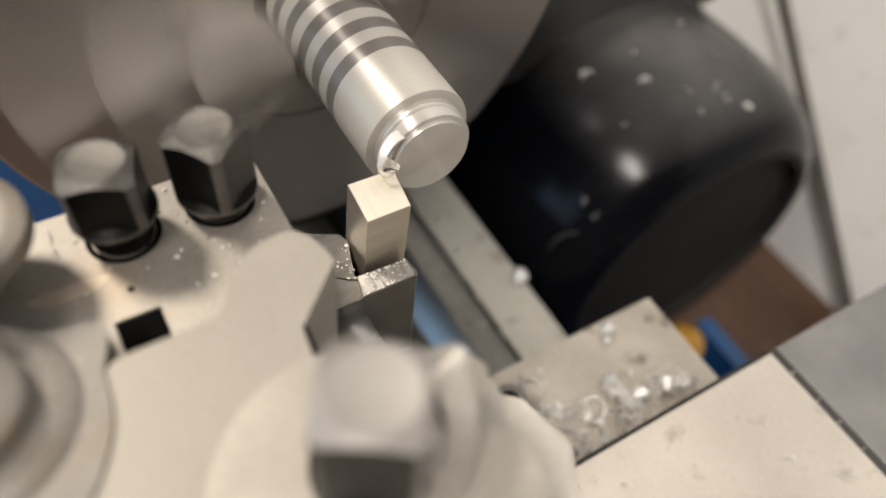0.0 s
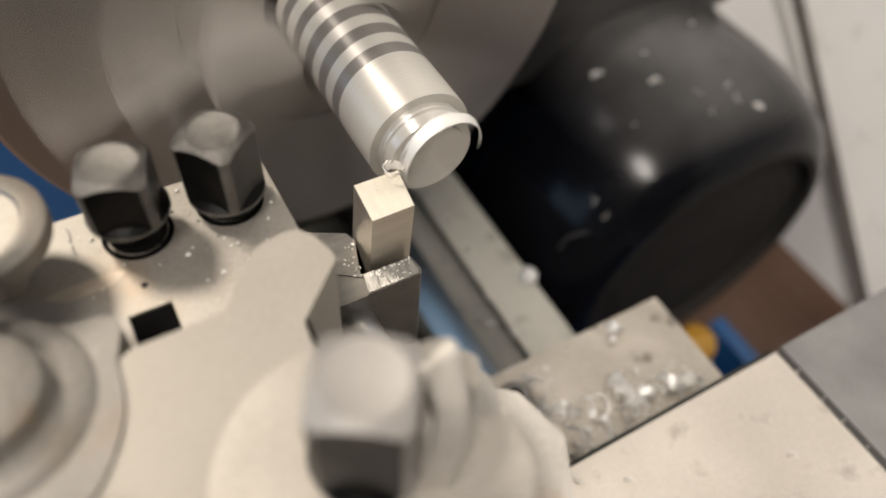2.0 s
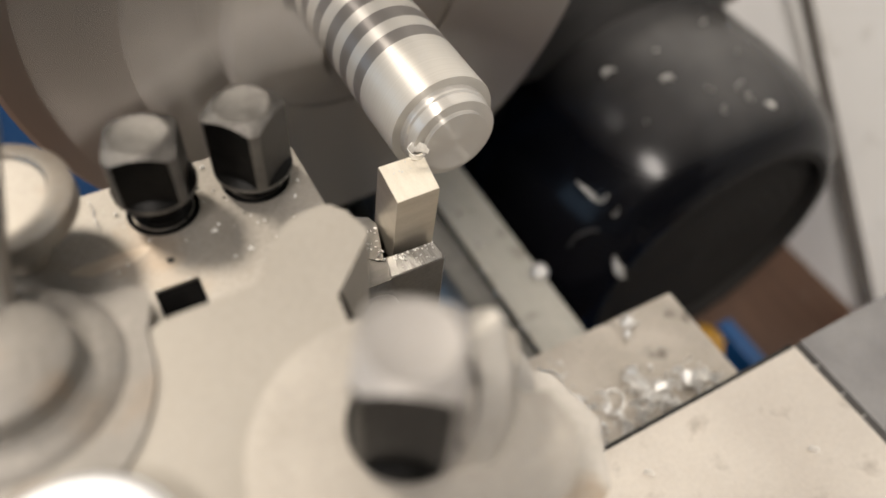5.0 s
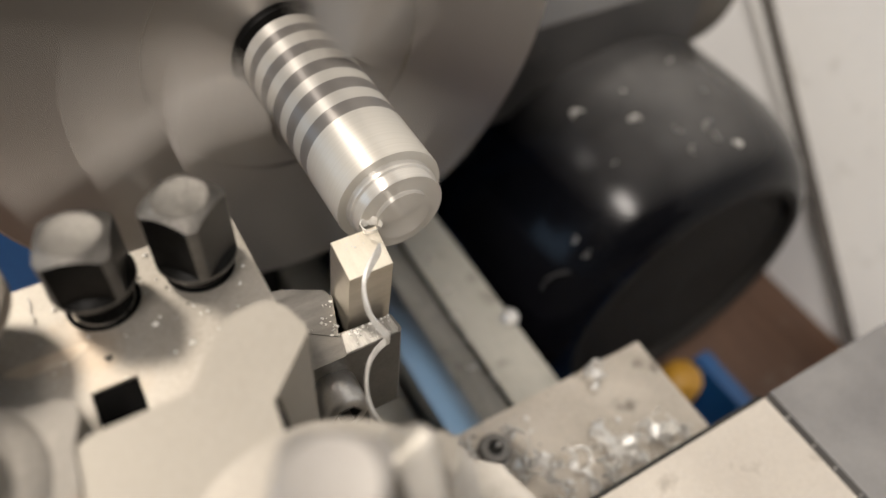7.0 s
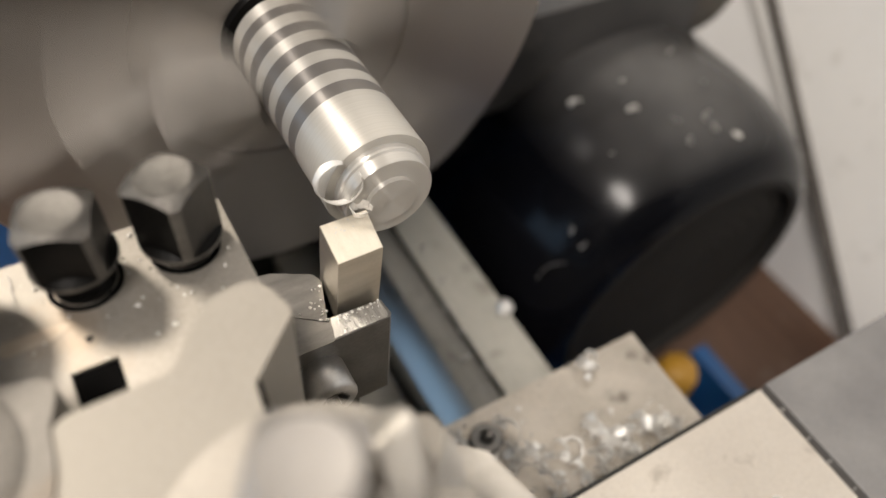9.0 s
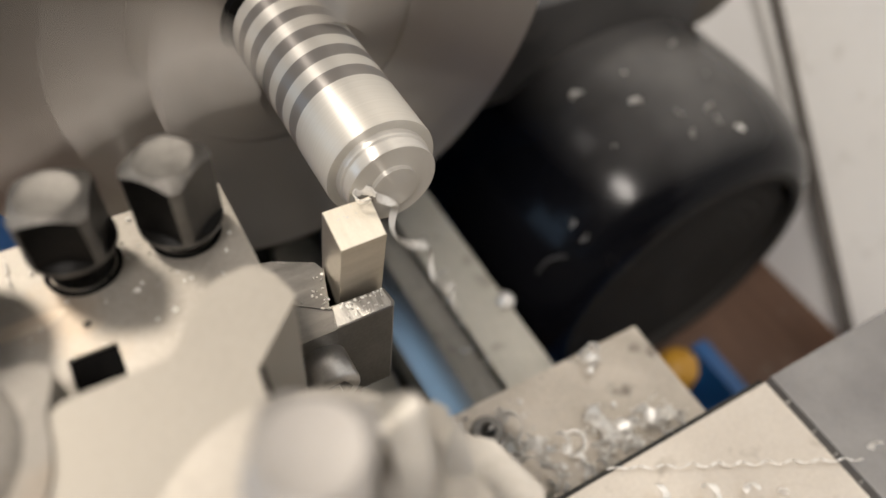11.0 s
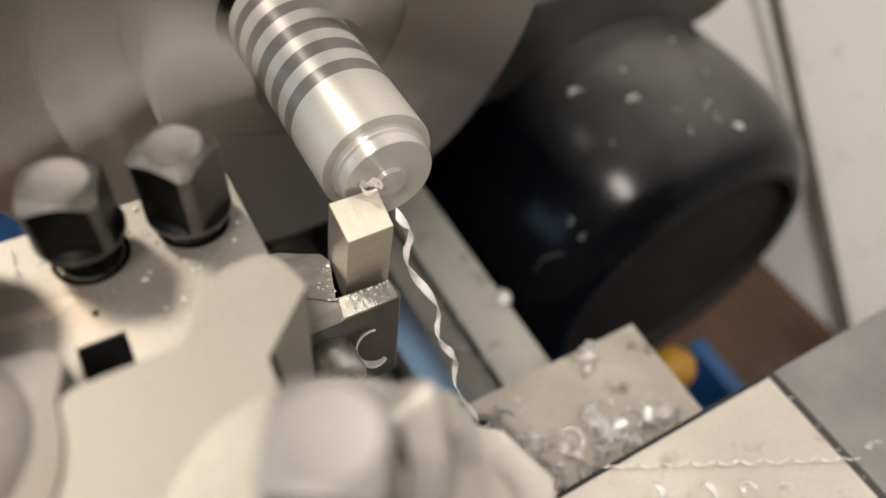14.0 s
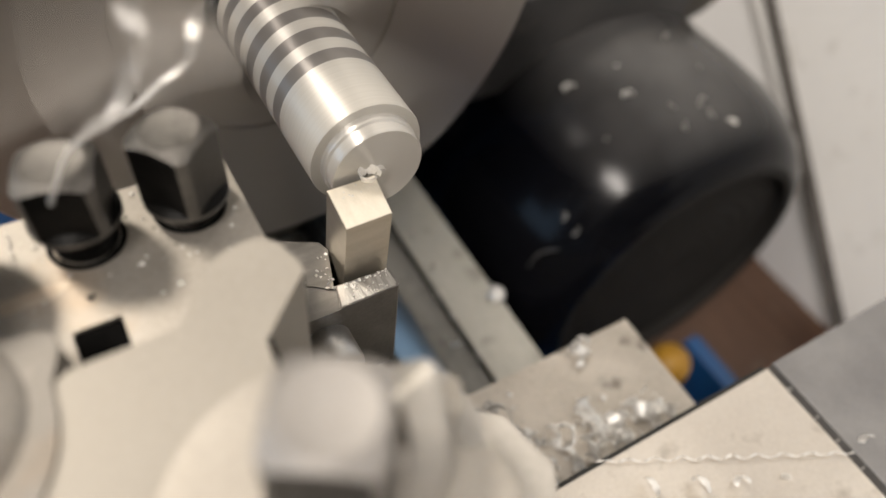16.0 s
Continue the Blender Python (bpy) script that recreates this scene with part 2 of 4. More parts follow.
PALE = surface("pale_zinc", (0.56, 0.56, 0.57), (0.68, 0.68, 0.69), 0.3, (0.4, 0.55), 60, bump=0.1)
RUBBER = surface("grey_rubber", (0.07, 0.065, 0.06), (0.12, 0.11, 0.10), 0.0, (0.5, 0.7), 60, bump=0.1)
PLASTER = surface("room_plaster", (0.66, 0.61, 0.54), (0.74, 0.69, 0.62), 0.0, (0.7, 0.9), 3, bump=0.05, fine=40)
# two wall tones for unseen sides, set dark to shape the reflections
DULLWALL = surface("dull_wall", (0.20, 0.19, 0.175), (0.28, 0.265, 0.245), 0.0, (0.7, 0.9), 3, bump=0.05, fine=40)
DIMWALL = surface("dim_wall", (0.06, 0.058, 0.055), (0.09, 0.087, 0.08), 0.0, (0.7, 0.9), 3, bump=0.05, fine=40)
CONCRETE = surface("floor_concrete", (0.16, 0.15, 0.14), (0.26, 0.25, 0.23), 0.0, (0.6, 0.8), 4, bump=0.1, fine=60)
SKY, _n, _l, _b = nodes("daylight_sky")
_b.inputs["Base Color"].default_value = (0.4, 0.6, 0.9, 1)
_b.inputs["Emission Color"].default_value = (0.45, 0.71, 1.0, 1)
_b.inputs["Emission Strength"].default_value = 1.3
CHIP = surface("bright_swarf", (0.58, 0.565, 0.535), (0.82, 0.805, 0.77), 0.45, (0.42, 0.6), 400, (1, 1, 1), 0.3, 3000)
BAR = turned("turned_aluminium", (0.53, 0.505, 0.455), (0.58, 0.555, 0.505), ((16.6, 19.6), (22.6, 25.8), (28.8, 32.0), (35.2, 38.2), (41.5, 44.2)))
FACE = turned("faced_aluminium", (0.48, 0.46, 0.425), (0.57, 0.55, 0.51))

# ---- mesh builders (millimetres in, metres out) ----
ORIGIN = {}


def thing(name, x, y, z, label, category, group="", kind=""):
    ob = new(name)
    ob.empty_display_size = 0.01
    ob.location = (x / 1000, y / 1000, z / 1000 + AXIS)
    ORIGIN[ob] = Vector((x, y, z))
    return tagged(ob, label, category, group, kind)


def finish(name, bm, material, origin, smooth=40):
    bmesh.ops.recalc_face_normals(bm, faces=bm.faces)
    for v in bm.verts:
        v.co = (v.co - origin) / 1000
    me = bpy.data.meshes.new(name)
    bm.to_mesh(me)
    bm.free()
    me.materials.append(material)
    me.shade_smooth()
    me.set_sharp_from_angle(angle=radians(smooth))
    return new(name, me)


def part(name, bm, material, parent, label="", at=None, smooth=40):
    """One mesh under a thing or part; at: its own pivot, else the pivot of its parent."""
    base = ORIGIN[parent]
    pivot = Vector(at) if at else base
    ob = finish(name, bm, material, pivot, smooth)
    ob.parent = parent
    ob.location = (pivot - base) / 1000
    ORIGIN[ob] = pivot
    return tagged(ob, label)


def solid(name, bm, material, label, category, at=(0, 0, 0), kind="", group=""):
    ob = finish(name, bm, material, Vector(at))
    ob.location = (at[0] / 1000, at[1] / 1000, at[2] / 1000 + AXIS)
    ORIGIN[ob] = Vector(at)
    return tagged(ob, label, category, group, kind)


def bevelled(bm, size, segments=2, angle=25):
    if size:
        edges = [e for e in bm.edges if len(e.link_faces) == 2 and e.calc_face_angle(0) > radians(angle)]
        bmesh.ops.bevel(bm, geom=edges, offset=size, segments=segments, affect="EDGES", clamp_overlap=True)
    return bm


def prism(points, z0, z1, bevel=0.4, bm=None, segments=2):
    """An upright block on a polygon of (x, y)."""
    own = bmesh.new()
    low = [own.verts.new((x, y, z0)) for x, y in points]
    high = [own.verts.new((x, y, z1)) for x, y in points]
    own.faces.new(low[::-1])
    own.faces.new(high)
    for i in range(len(points)):
        j = (i + 1) % len(points)
        own.faces.new((low[i], low[j], high[j], high[i]))
    bevelled(own, bevel, segments)
    return own


def box(x0, x1, y0, y1, z0, z1, bevel=0.4):
    return prism([(x0, y0), (x1, y0), (x1, y1), (x0, y1)], z0, z1, bevel)


def rail(points, y0, y1, bevel=0.3):
    """A section of (x, z) drawn out along y."""
    bm = prism(points, y0, y1, bevel)
    for v in bm.verts:
        v.co = Vector((v.co.x, v.co.z, v.co.y))
    return bm


def grid_block(xs, ys, gone, z0, z1, bevel):
    """A block on a grid of cells, of which some are left out (through holes and recesses), in one skin."""
    bm = bmesh.new()
    vert = {}

    def v(i, j, k):
        if (i, j, k) not in vert:
            vert[i, j, k] = bm.verts.new((xs[i], ys[j], (z0, z1)[k]))
        return vert[i, j, k]
    full = {(i, j) for i in range(len(xs) - 1) for j in range(len(ys) - 1)} - gone
    for i, j in full:
        bm.faces.new((v(i, j, 1), v(i + 1, j, 1), v(i + 1, j + 1, 1), v(i, j + 1, 1)))
        bm.faces.new((v(i, j, 0), v(i, j + 1, 0), v(i + 1, j + 1, 0), v(i + 1, j, 0)))
        for di, dj, a, b in ((-1, 0, (i, j + 1), (i, j)), (1, 0, (i + 1, j), (i + 1, j + 1)), (0, -1, (i, j), (i + 1, j)), (0, 1, (i + 1, j + 1), (i, j + 1))):
            if (i + di, j + dj) not in full:
                bm.faces.new((v(*a, 0), v(*b, 0), v(*b, 1), v(*a, 1)))
    return bevelled(bm, bevel)


def round_bar(profile, centre, axis="z", n=64, closed=True):
    """A turned body: profile of (radius, height along the axis)."""
    bm = bmesh.new()
    cx, cy, cz = centre
    rings = []
    for r, h in profile:
        ring = []
        for i in range(n):
            a = 2 * math.pi * i / n
            u, v = r * math.cos(a), r * math.sin(a)
            ring.append(bm.verts.new((cx + u, cy + v, cz + h) if axis == "z" else (cx + u, cy + h, cz + v)))
        rings.append(ring)
    for a, b in zip(rings, rings[1:]):
        for i in range(n):
            j = (i + 1) % n
            bm.faces.new((a[i], a[j], b[j], b[i]))
    if closed:
        bm.faces.new(rings[0][::-1])
        bm.faces.new(rings[-1])
    else:
        for i in range(n):
            j = (i + 1) % n
            bm.faces.new((rings[-1][i], rings[-1][j], rings[0][j], rings[0][i]))
    return bm


def merged(*parts):
    bm = bmesh.new()
    for p in parts:
        me = bpy.data.meshes.new("join")
        p.to_mesh(me)
        p.free()
        bm.from_mesh(me)
        bpy.data.meshes.remove(me)
    return bm


def turned_about(bm, centre, rx=0, ry=0, rz=0):
    m = Matrix.Translation(centre) @ pose(0, 0, 0, rx, ry, rz) @ Matrix.Translation(-Vector(centre))
    bm.transform(m)
    return bm


def curl(length, radius, pitch, width, seed, thick=0.12, taper=True, bend=0.0):
    """A curled chip: a thin ribbon wound round the local -z axis from its root at the origin, ragged at its edge."""
    rng = random.Random(seed)
    bm = bmesh.new()
    steps = max(10, int(length / pitch * 14))
    rows = []
    for i in range(steps + 1):
        s = i / steps
        h = -length * s
        a = 2 * math.pi * length * s / pitch + 0.8 * math.sin(5.3 * s + seed) + 0.5 * math.sin(11.7 * s + 2 * seed)
        r = radius * (0.75 + 0.35 * math.sin(3.1 * s + seed)) * (0.35 + 0.65 * min(1, s * 6))
        w = width * (0.8 + 0.3 * rng.random() + 0.25 * math.sin(17 * s + seed)) * (1 - 0.35 * s * taper)
        off = bend * s * s
        c = Vector((r * math.cos(a) + off, r * math.sin(a), h))
        out = Vector((math.cos(a), math.sin(a), 0))
        up = Vector((-0.35 * math.sin(a), 0.35 * math.cos(a), 0.94))
        rows.append([bm.verts.new(c + up * w / 2 + out * thick / 2), bm.verts.new(c - up * w / 2 + out * thick / 2),
                     bm.verts.new(c - up * w / 2 - out * thick / 2), bm.verts.new(c + up * w / 2 - out * thick / 2)])
    for a, b in zip(rows, rows[1:]):
        for i in range(4):
            j = (i + 1) % 4
            bm.faces.new((a[i], a[j], b[j], b[i]))
    bm.faces.new(rows[0])
    bm.faces.new(rows[-1][::-1])
    return bm


# ---- room ----
def room():
    def wall(name, x0, x1, y0, y1, z0, z1, material, label, category="wall"):
        solid(name, box(x0, x1, y0, y1, z0, z1, 0), material, label, category, kind="structure")
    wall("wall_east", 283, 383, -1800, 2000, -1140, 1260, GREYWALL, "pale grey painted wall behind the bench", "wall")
    # west, north and south walls are unseen, darkened to keep reflections black
    west = thing("wall_west", -2250, 0, -1140, "added dark wall with a window, out of view", "wall", kind="structure")
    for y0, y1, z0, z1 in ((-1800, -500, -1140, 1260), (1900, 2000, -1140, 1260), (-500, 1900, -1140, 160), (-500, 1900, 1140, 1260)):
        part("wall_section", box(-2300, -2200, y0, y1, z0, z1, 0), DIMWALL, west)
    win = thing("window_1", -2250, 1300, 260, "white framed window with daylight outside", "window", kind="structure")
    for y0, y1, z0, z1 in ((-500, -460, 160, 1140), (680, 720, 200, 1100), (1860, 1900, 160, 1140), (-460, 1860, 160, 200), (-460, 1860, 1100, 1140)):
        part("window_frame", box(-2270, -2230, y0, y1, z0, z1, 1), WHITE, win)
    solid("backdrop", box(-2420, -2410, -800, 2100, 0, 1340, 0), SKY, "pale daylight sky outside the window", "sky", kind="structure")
    wall("wall_north", -2200, 283, 2000, 2100, -1140, 1260, DIMWALL, "added dark wall, out of view", "wall")
    wall("wall_south", -2200, 283, -1900, -1800, -1140, 1260, DULLWALL, "added dull grey wall, out of view", "wall")
    wall("ceiling", -2300, 383, -1900, 2100, 1260, 1340, PLASTER, "plain plaster ceiling", "ceiling")
    wall("floor", -2300, 383, -1900, 2100, -1220, -1140, CONCRETE, "grey concrete workshop floor", "floor")
    bench = thing("workbench", 0, 0, -240, "brown wooden workbench against the wall", "workbench")
    part("bench_top", box(-420, 282, -900, 1100, -280, -240, 2), WOOD, bench)
    for x in (-390, 250):
        for y in (-860, 1060):
            part("leg", box(x - 30, x + 30, y - 30, y + 30, -1140, -280, 2), WOOD, bench)
    # white board on the wall with a slanting edge, and the cable along it
    pts = [(-900, -236), (-26, -236), (116, -112.6), (520, 240), (520, 700), (-900, 700)]
    bm = prism(pts, 274, 282.5, 0.5)
    for v in bm.verts:
        v.co = Vector((v.co.z, v.co.x, v.co.y))
    solid("wall_board", bm, WHITE, "white wall board with a slanting cut edge", "wall board", (283, 0, 0))
    bm = bmesh.new()
    a, b = Vector((277, -14.3, -226)), Vector((277, 566, 322))
    rows = []
    for i in range(25):
        s = i / 24
        c = a.lerp(b, s) + Vector((0, 0, 2.5 * math.sin(s * 5)))
        rows.append([bm.verts.new(c + Vector((5 * math.cos(q), -3.4 * math.sin(q), 3.7 * math.sin(q)))) for q in np.arange(10) * 2 * math.pi / 10])
    for p, q in zip(rows, rows[1:]):
        for i in range(10):
            bm.faces.new((p[i], p[(i + 1) % 10], q[(i + 1) % 10], q[i]))
    bm.faces.new(rows[0])
    bm.faces.new(rows[-1])
    solid("wall_cable", bm, RUBBER, "dark grey cable running down beside the white board", "cable", (277, 0, -200))
    for x, y, wide, deep in ((-460, 800, 175, 175), (-600, -450, 112, 372)):
        lamp = thing("ceiling_lamp", x, y, 1260, "white oval ceiling lamp housing", "lamp")
        bm = round_bar([(0.94, -34), (1, -26), (1, 0)], (0, 0, 0), n=48)
        for v in bm.verts:
            v.co = Vector((x + wide * v.co.x, y + deep * v.co.y, 1258 + v.co.z))
        part("housing", bm, WHITE, lamp)


# ---- lathe ----
def lathe_bed():
    bed = thing("lathe_bed", 40, 0, -240, "worn steel lathe bed with polished prismatic ways", "lathe bed")
    part("rear_rail", rail([(41.6, -150), (58.5, -150), (58.5, -106), (41.6, -106)], -420, 130, 0.5), RAIL, bed)
    part("groove", rail([(40.1, -150), (41.5, -150), (41.5, -109), (40.1, -109)], -420, 130, 0.1), IRON_AND_SHADE, bed)
    part("prism_way", rail([(22, -150), (30.4, -150), (30.4, -106.4), (29.9, -106.6), (24.1, -112.9), (22, -115)], -420, 130, 0.3), WAY, bed, "polished sloping way")
    part("flat_way", rail([(30.5, -150), (40.0, -150), (40.0, -107), (39.4, -106.5), (30.5, -106.5)], -420, 130, 0.2), GRITTY, bed, "dull gritty flat way")
    part("front_rail", rail([(-58, -150), (-39, -150), (-39, -106), (-58, -106)], -420, 130, 0.5), RAIL, bed)
    part("web", box(-39, 22, -420, 130, -175, -150, 0.5), IRON_AND_SHADE, bed)
    part("ledge", box(4, 20.2, -420, 130, -150, -131, 0.6), RAIL, bed, "dull inner ledge of the bed")
    part("foot", box(-75, 75, 90, 160, -238, -150, 3), BLUE, bed)
    part("base", box(-62, 62, -420, 130, -205, -176, 2), IRON_AND_SHADE, bed)
    part("foot", box(-75, 75, -420, -360, -238, -205, 3), BLUE, bed)
    screw = part("cap_screw", round_bar([(2.0, -3), (2.0, 0), (3.0, 0.1), (3.0, 1.4), (2.5, 2.6), (1.3, 3.3), (0.3, 3.5)], (57.6, 26, -106), n=24), CHIP, bed, "bright round screw head")
    tray = thing("chip_tray", 0, 0, -238, "blue painted steel chip tray under the lathe", "chip tray")
    part("tray_floor", box(70, 176, -430, 20, -239, -236, 0.5), BLUE, tray)
    part("tray_rim", box(171, 179, -430, 12, -236, -198, 1.5), BLUE, tray)
    cap = thing("yellow_cap", 143, 1, -180, "rounded yellow plastic knob beside the blue tray", "knob")
    part("cap", round_bar([(8, -16), (9, -12), (9, 2), (7.5, 6), (4, 8), (0.5, 8.6)], (143, 1, -180), n=32), YELLOW, cap)
    part("stem", round_bar([(4, -56), (4, -16)], (143, 1, -180), n=20), BLACK_STEEL, cap)


def headstock():
    head = thing("headstock", 0, 150, -150, "blue painted lathe headstock casting", "headstock")
    part("casting", box(-98, 70, 104, 300, -205, 62, 8), BLUE, head)
    # added dark block, painting the shadow below the chuck over the blue
    part("under_chuck_shade", box(-58, 58, 99, 103.5, -150, -40, 1), IRON_AND_SHADE, head)
    part("spindle_nose", round_bar([(32, 84), (32, 104.5), (40, 104.5), (40, 108)], (0, 0, 0), "y", 48), CHUCK, head)
    chuck = thing("lathe_chuck", 0, 66, 0, "large steel three-jaw lathe chuck spinning fast", "chuck")
    part("body", round_bar([(12, 49.0), (29, 49.0), (29.5, 48.2), (61, 48.2), (66.4, 48.8), (67.8, 50.5), (67.8, 76), (66.4, 77.5), (60, 78), (60, 88)], (0, 0, 0), "y", 120), CHUCK, chuck)
    # solid black ring that paints the darkness inside the chuck's bore
    part("bore_shade", round_bar([(10.3, 47.4), (11.6, 47.6), (12, 48.2), (12, 49.2)], (0, 0, 0), "y", 48), BLACK_STEEL, chuck)
    for k in range(3):
        # a stepped jaw in one piece
        steps = [(10.3, 50), (10.3, 32), (11.5, 30), (20, 30), (28, 30), (28, 38), (44, 38), (44, 43), (60, 43), (60, 50), (20, 50)]
        bm = prism(steps, -7, 7, 0.25)
        for v in bm.verts:
            v.co = Vector((v.co.z * min(1.0, 0.3 + 0.7 * (v.co.x - 10.3) / 9.7), v.co.y, v.co.x))
        turned_about(bm, (0, 0, 0), ry=120 * k + 27)
        part("jaw", bm, JAW, chuck)
    return chuck


RINGS = [7.6 - 0.5 * k for k in range(15)]


def workpiece():
    work = thing("aluminium_bar", 0, 0, 0, "bright turned aluminium bar with a stepped end spinning in the chuck", "bar")
    part("shaft", round_bar([(9.2, 4.05), (9.9, 4.15), (10, 4.5), (10, 70)], (0, 0, 0), "y", 96), BAR, work)
    part("boss", round_bar([(0.3, 0.0), (7.9, 0.0), (8.0, 0.15), (8.0, 2.3), (8.35, 2.6), (8.35, 4.1)], (0, 0, 0), "y", 96), FACE, work, "freshly faced shoulder")
    rings = []
    for k, r in enumerate(RINGS):
        inner = RINGS[k + 1] if k + 1 < len(RINGS) else 0.05
        rings.append((r, part("skin_ring", round_bar([(r, -0.95), (r, 1.0), (inner, 1.0), (inner, -0.95)], (0, 0, 0), "y", 64, closed=False), FACE, work)))
    return work, rings


def motor():
    m = thing("motor", 152, 60, -226, "black rounded electric motor dusted with bright chips", "motor")
    prof = [(57.0, 26), (57.4, 23), (58.0, 22.2), (60.5, 22.8), (65.6, 26.4), (70.4, 33), (74.2, 43), (76.7, 56), (77.4, 72), (77.4, 210), (70, 222), (30, 226)]
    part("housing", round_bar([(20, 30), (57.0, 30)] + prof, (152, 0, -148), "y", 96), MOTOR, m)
    part("vent", round_bar([(53.8, 26.6), (54.0, 29.5)], (152, 0, -148), "y", 72), MESH, m, "black perforated end cover")
    part("rim", round_bar([(53.6, 27.4), (53.9, 23.4), (55.0, 21.9), (57.2, 21.5), (58.6, 22.2), (57.6, 27.4)], (152, 0, -148), "y", 96, closed=False), MESH, m, "scuffed raised rim")
    for k in range(8):
        part("vent_rib", round_bar([(8 + 6 * k, 26.4), (9.2 + 6 * k, 26.0), (10.4 + 6 * k, 26.4), (10.4 + 6 * k, 27.1), (8 + 6 * k, 27.1)], (152, 0, -148), "y", 64, closed=False), MESH, m)
    part("terminal_box", box(88, 190, 96, 200, -90, -52, 8), DUSTY, m, "dusty black terminal box")
    part("capacitor", round_bar([(17, 104), (20, 106), (20, 190), (17, 192)], (206, 0, -72), "y", 48), CAN, m, "dull brown round capacitor can")
    part("foot", box(110, 194, 60, 200, -240, -215, 2), MOTOR, m)


def saddle():
    s = thing("saddle", 20, -60, -106, "worn steel lathe saddle strewn with chips", "saddle")
    part("wing", box(-64, 70.2, -150, -11.8, -105.4, -76, 0.5), SADDLE, s)
    screw = part("cap_screw", round_bar([(3.4, 0), (4.0, 0.1), (4.1, 0.5), (4.1, 2.8), (3.6, 3.5), (2.0, 3.6), (1.9, 1.9)], (17.2, -20.1, -76.1), n=32), HOLDER, s, "dark socket head screw")
    part("socket", round_bar([(1.85, 0), (1.85, 0.3)], (17.2, -20.1, -74.25), n=6), IRON_AND_SHADE, screw)


def cross_slide():
    c = thing("cross_slide", 20, -90, -76, "ground steel cross slide table with scattered chips", "cross slide")
    part("table", box(-78, 77.6, -170, -45.4, -75.6, -55.5, 0.6), SLIDE, c)
    # dark strip painting the shaded front side of the table
    part("edge_shade", box(-74, 77.2, -45.4, -44.3, -75.6, -56.0, 0.2), IRON_AND_SHADE, c)
    r = thing("rear_table", 120, -90, -106, "dull grey cast plate behind the cross slide", "table plate")
    part("plate", box(79.6, 165, -170, -45.0, -66, -55.3, 0.8), CAST, r)
    part("bracket", box(90, 150, -160, -70, -90, -66, 1), CAST, r)
    return [c, r]


def square_bolt(post, x, y, turn, base=9.2, up=13.8, size=4.3, neck_up=2.4, top=None):
    """A black square-head clamping bolt milled from a round bar: threaded neck, round collar, four flats, chamfered top."""
    z = base
    ring = round_bar([(size * 1.12, -0.5), (size * 1.12, 0.05), (size * 1.06, 0.3), (size * 0.97, 0.3), (size * 0.95, -0.5)], (x, y, z), n=48, closed=False)
    part("foot_ring", ring, GRIMY if top else VOID, post, "grimy ring" if top else "plain black ring")
    steps = [(0.86 + 0.07 * (k % 2), 0.1 + 0.45 * k) for k in range(max(1, int(neck_up / 0.45)))]
    neck = part("clamp_bolt", round_bar([(0.9 * size, -1)] + [(size * r, h) for r, h in steps] + [(0.9 * size, neck_up + 0.1)], (x, y, z), n=40), BLACK_STEEL, post, "black square-head clamping bolt")
    bm = bmesh.new()
    n, cap, corner = 96, 0.84 * size, 1.27 * size
    flat = [min(corner, size / max(abs(math.cos(2 * math.pi * i / n)), abs(math.sin(2 * math.pi * i / n)))) for i in range(n)]
    rows = [[(0.95 * size, neck_up)] * n, [(1.1 * size, neck_up + 0.45)] * n, [(corner, neck_up + 1.3)] * n, [(corner, neck_up + 1.9)] * n, [(r, neck_up + 1.9 + 0.75 * (corner - r)) for r in flat],
            [(r, up - 0.62 * (r - cap)) for r in flat], [(cap, up)] * n, [(0.9 * cap, up - 0.12)] * n]
    rows = [[bm.verts.new((x + r * math.cos(2 * math.pi * i / n), y + r * math.sin(2 * math.pi * i / n), z + h)) for i, (r, h) in enumerate(row)] for row in rows]
    for p, q in zip(rows, rows[1:]):
        for i in range(n):
            bm.faces.new((p[i], p[(i + 1) % n], q[(i + 1) % n], q[i]))
    bm.faces.new(rows[0][::-1])
    bm.faces.new(rows[-1])
    bmesh.ops.remove_doubles(bm, verts=bm.verts, dist=0.001)
    turned_about(bm, (x, y, z), rz=turn)
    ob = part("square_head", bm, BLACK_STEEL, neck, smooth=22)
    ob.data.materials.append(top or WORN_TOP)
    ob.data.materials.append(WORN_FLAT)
    ob.data.materials.append(SIDE_GLEAM)
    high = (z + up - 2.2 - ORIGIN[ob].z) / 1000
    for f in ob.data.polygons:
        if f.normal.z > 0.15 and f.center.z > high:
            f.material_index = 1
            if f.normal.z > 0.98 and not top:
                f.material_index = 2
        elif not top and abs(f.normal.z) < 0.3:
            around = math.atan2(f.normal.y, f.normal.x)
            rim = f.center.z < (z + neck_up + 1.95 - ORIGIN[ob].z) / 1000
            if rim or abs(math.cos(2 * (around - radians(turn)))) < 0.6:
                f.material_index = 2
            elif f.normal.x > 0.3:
                # reflection on the +x flats is painted with a paler black
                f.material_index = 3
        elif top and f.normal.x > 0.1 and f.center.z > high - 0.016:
            # top steel reused to paint reflected light on the +x faces
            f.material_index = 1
    return neck


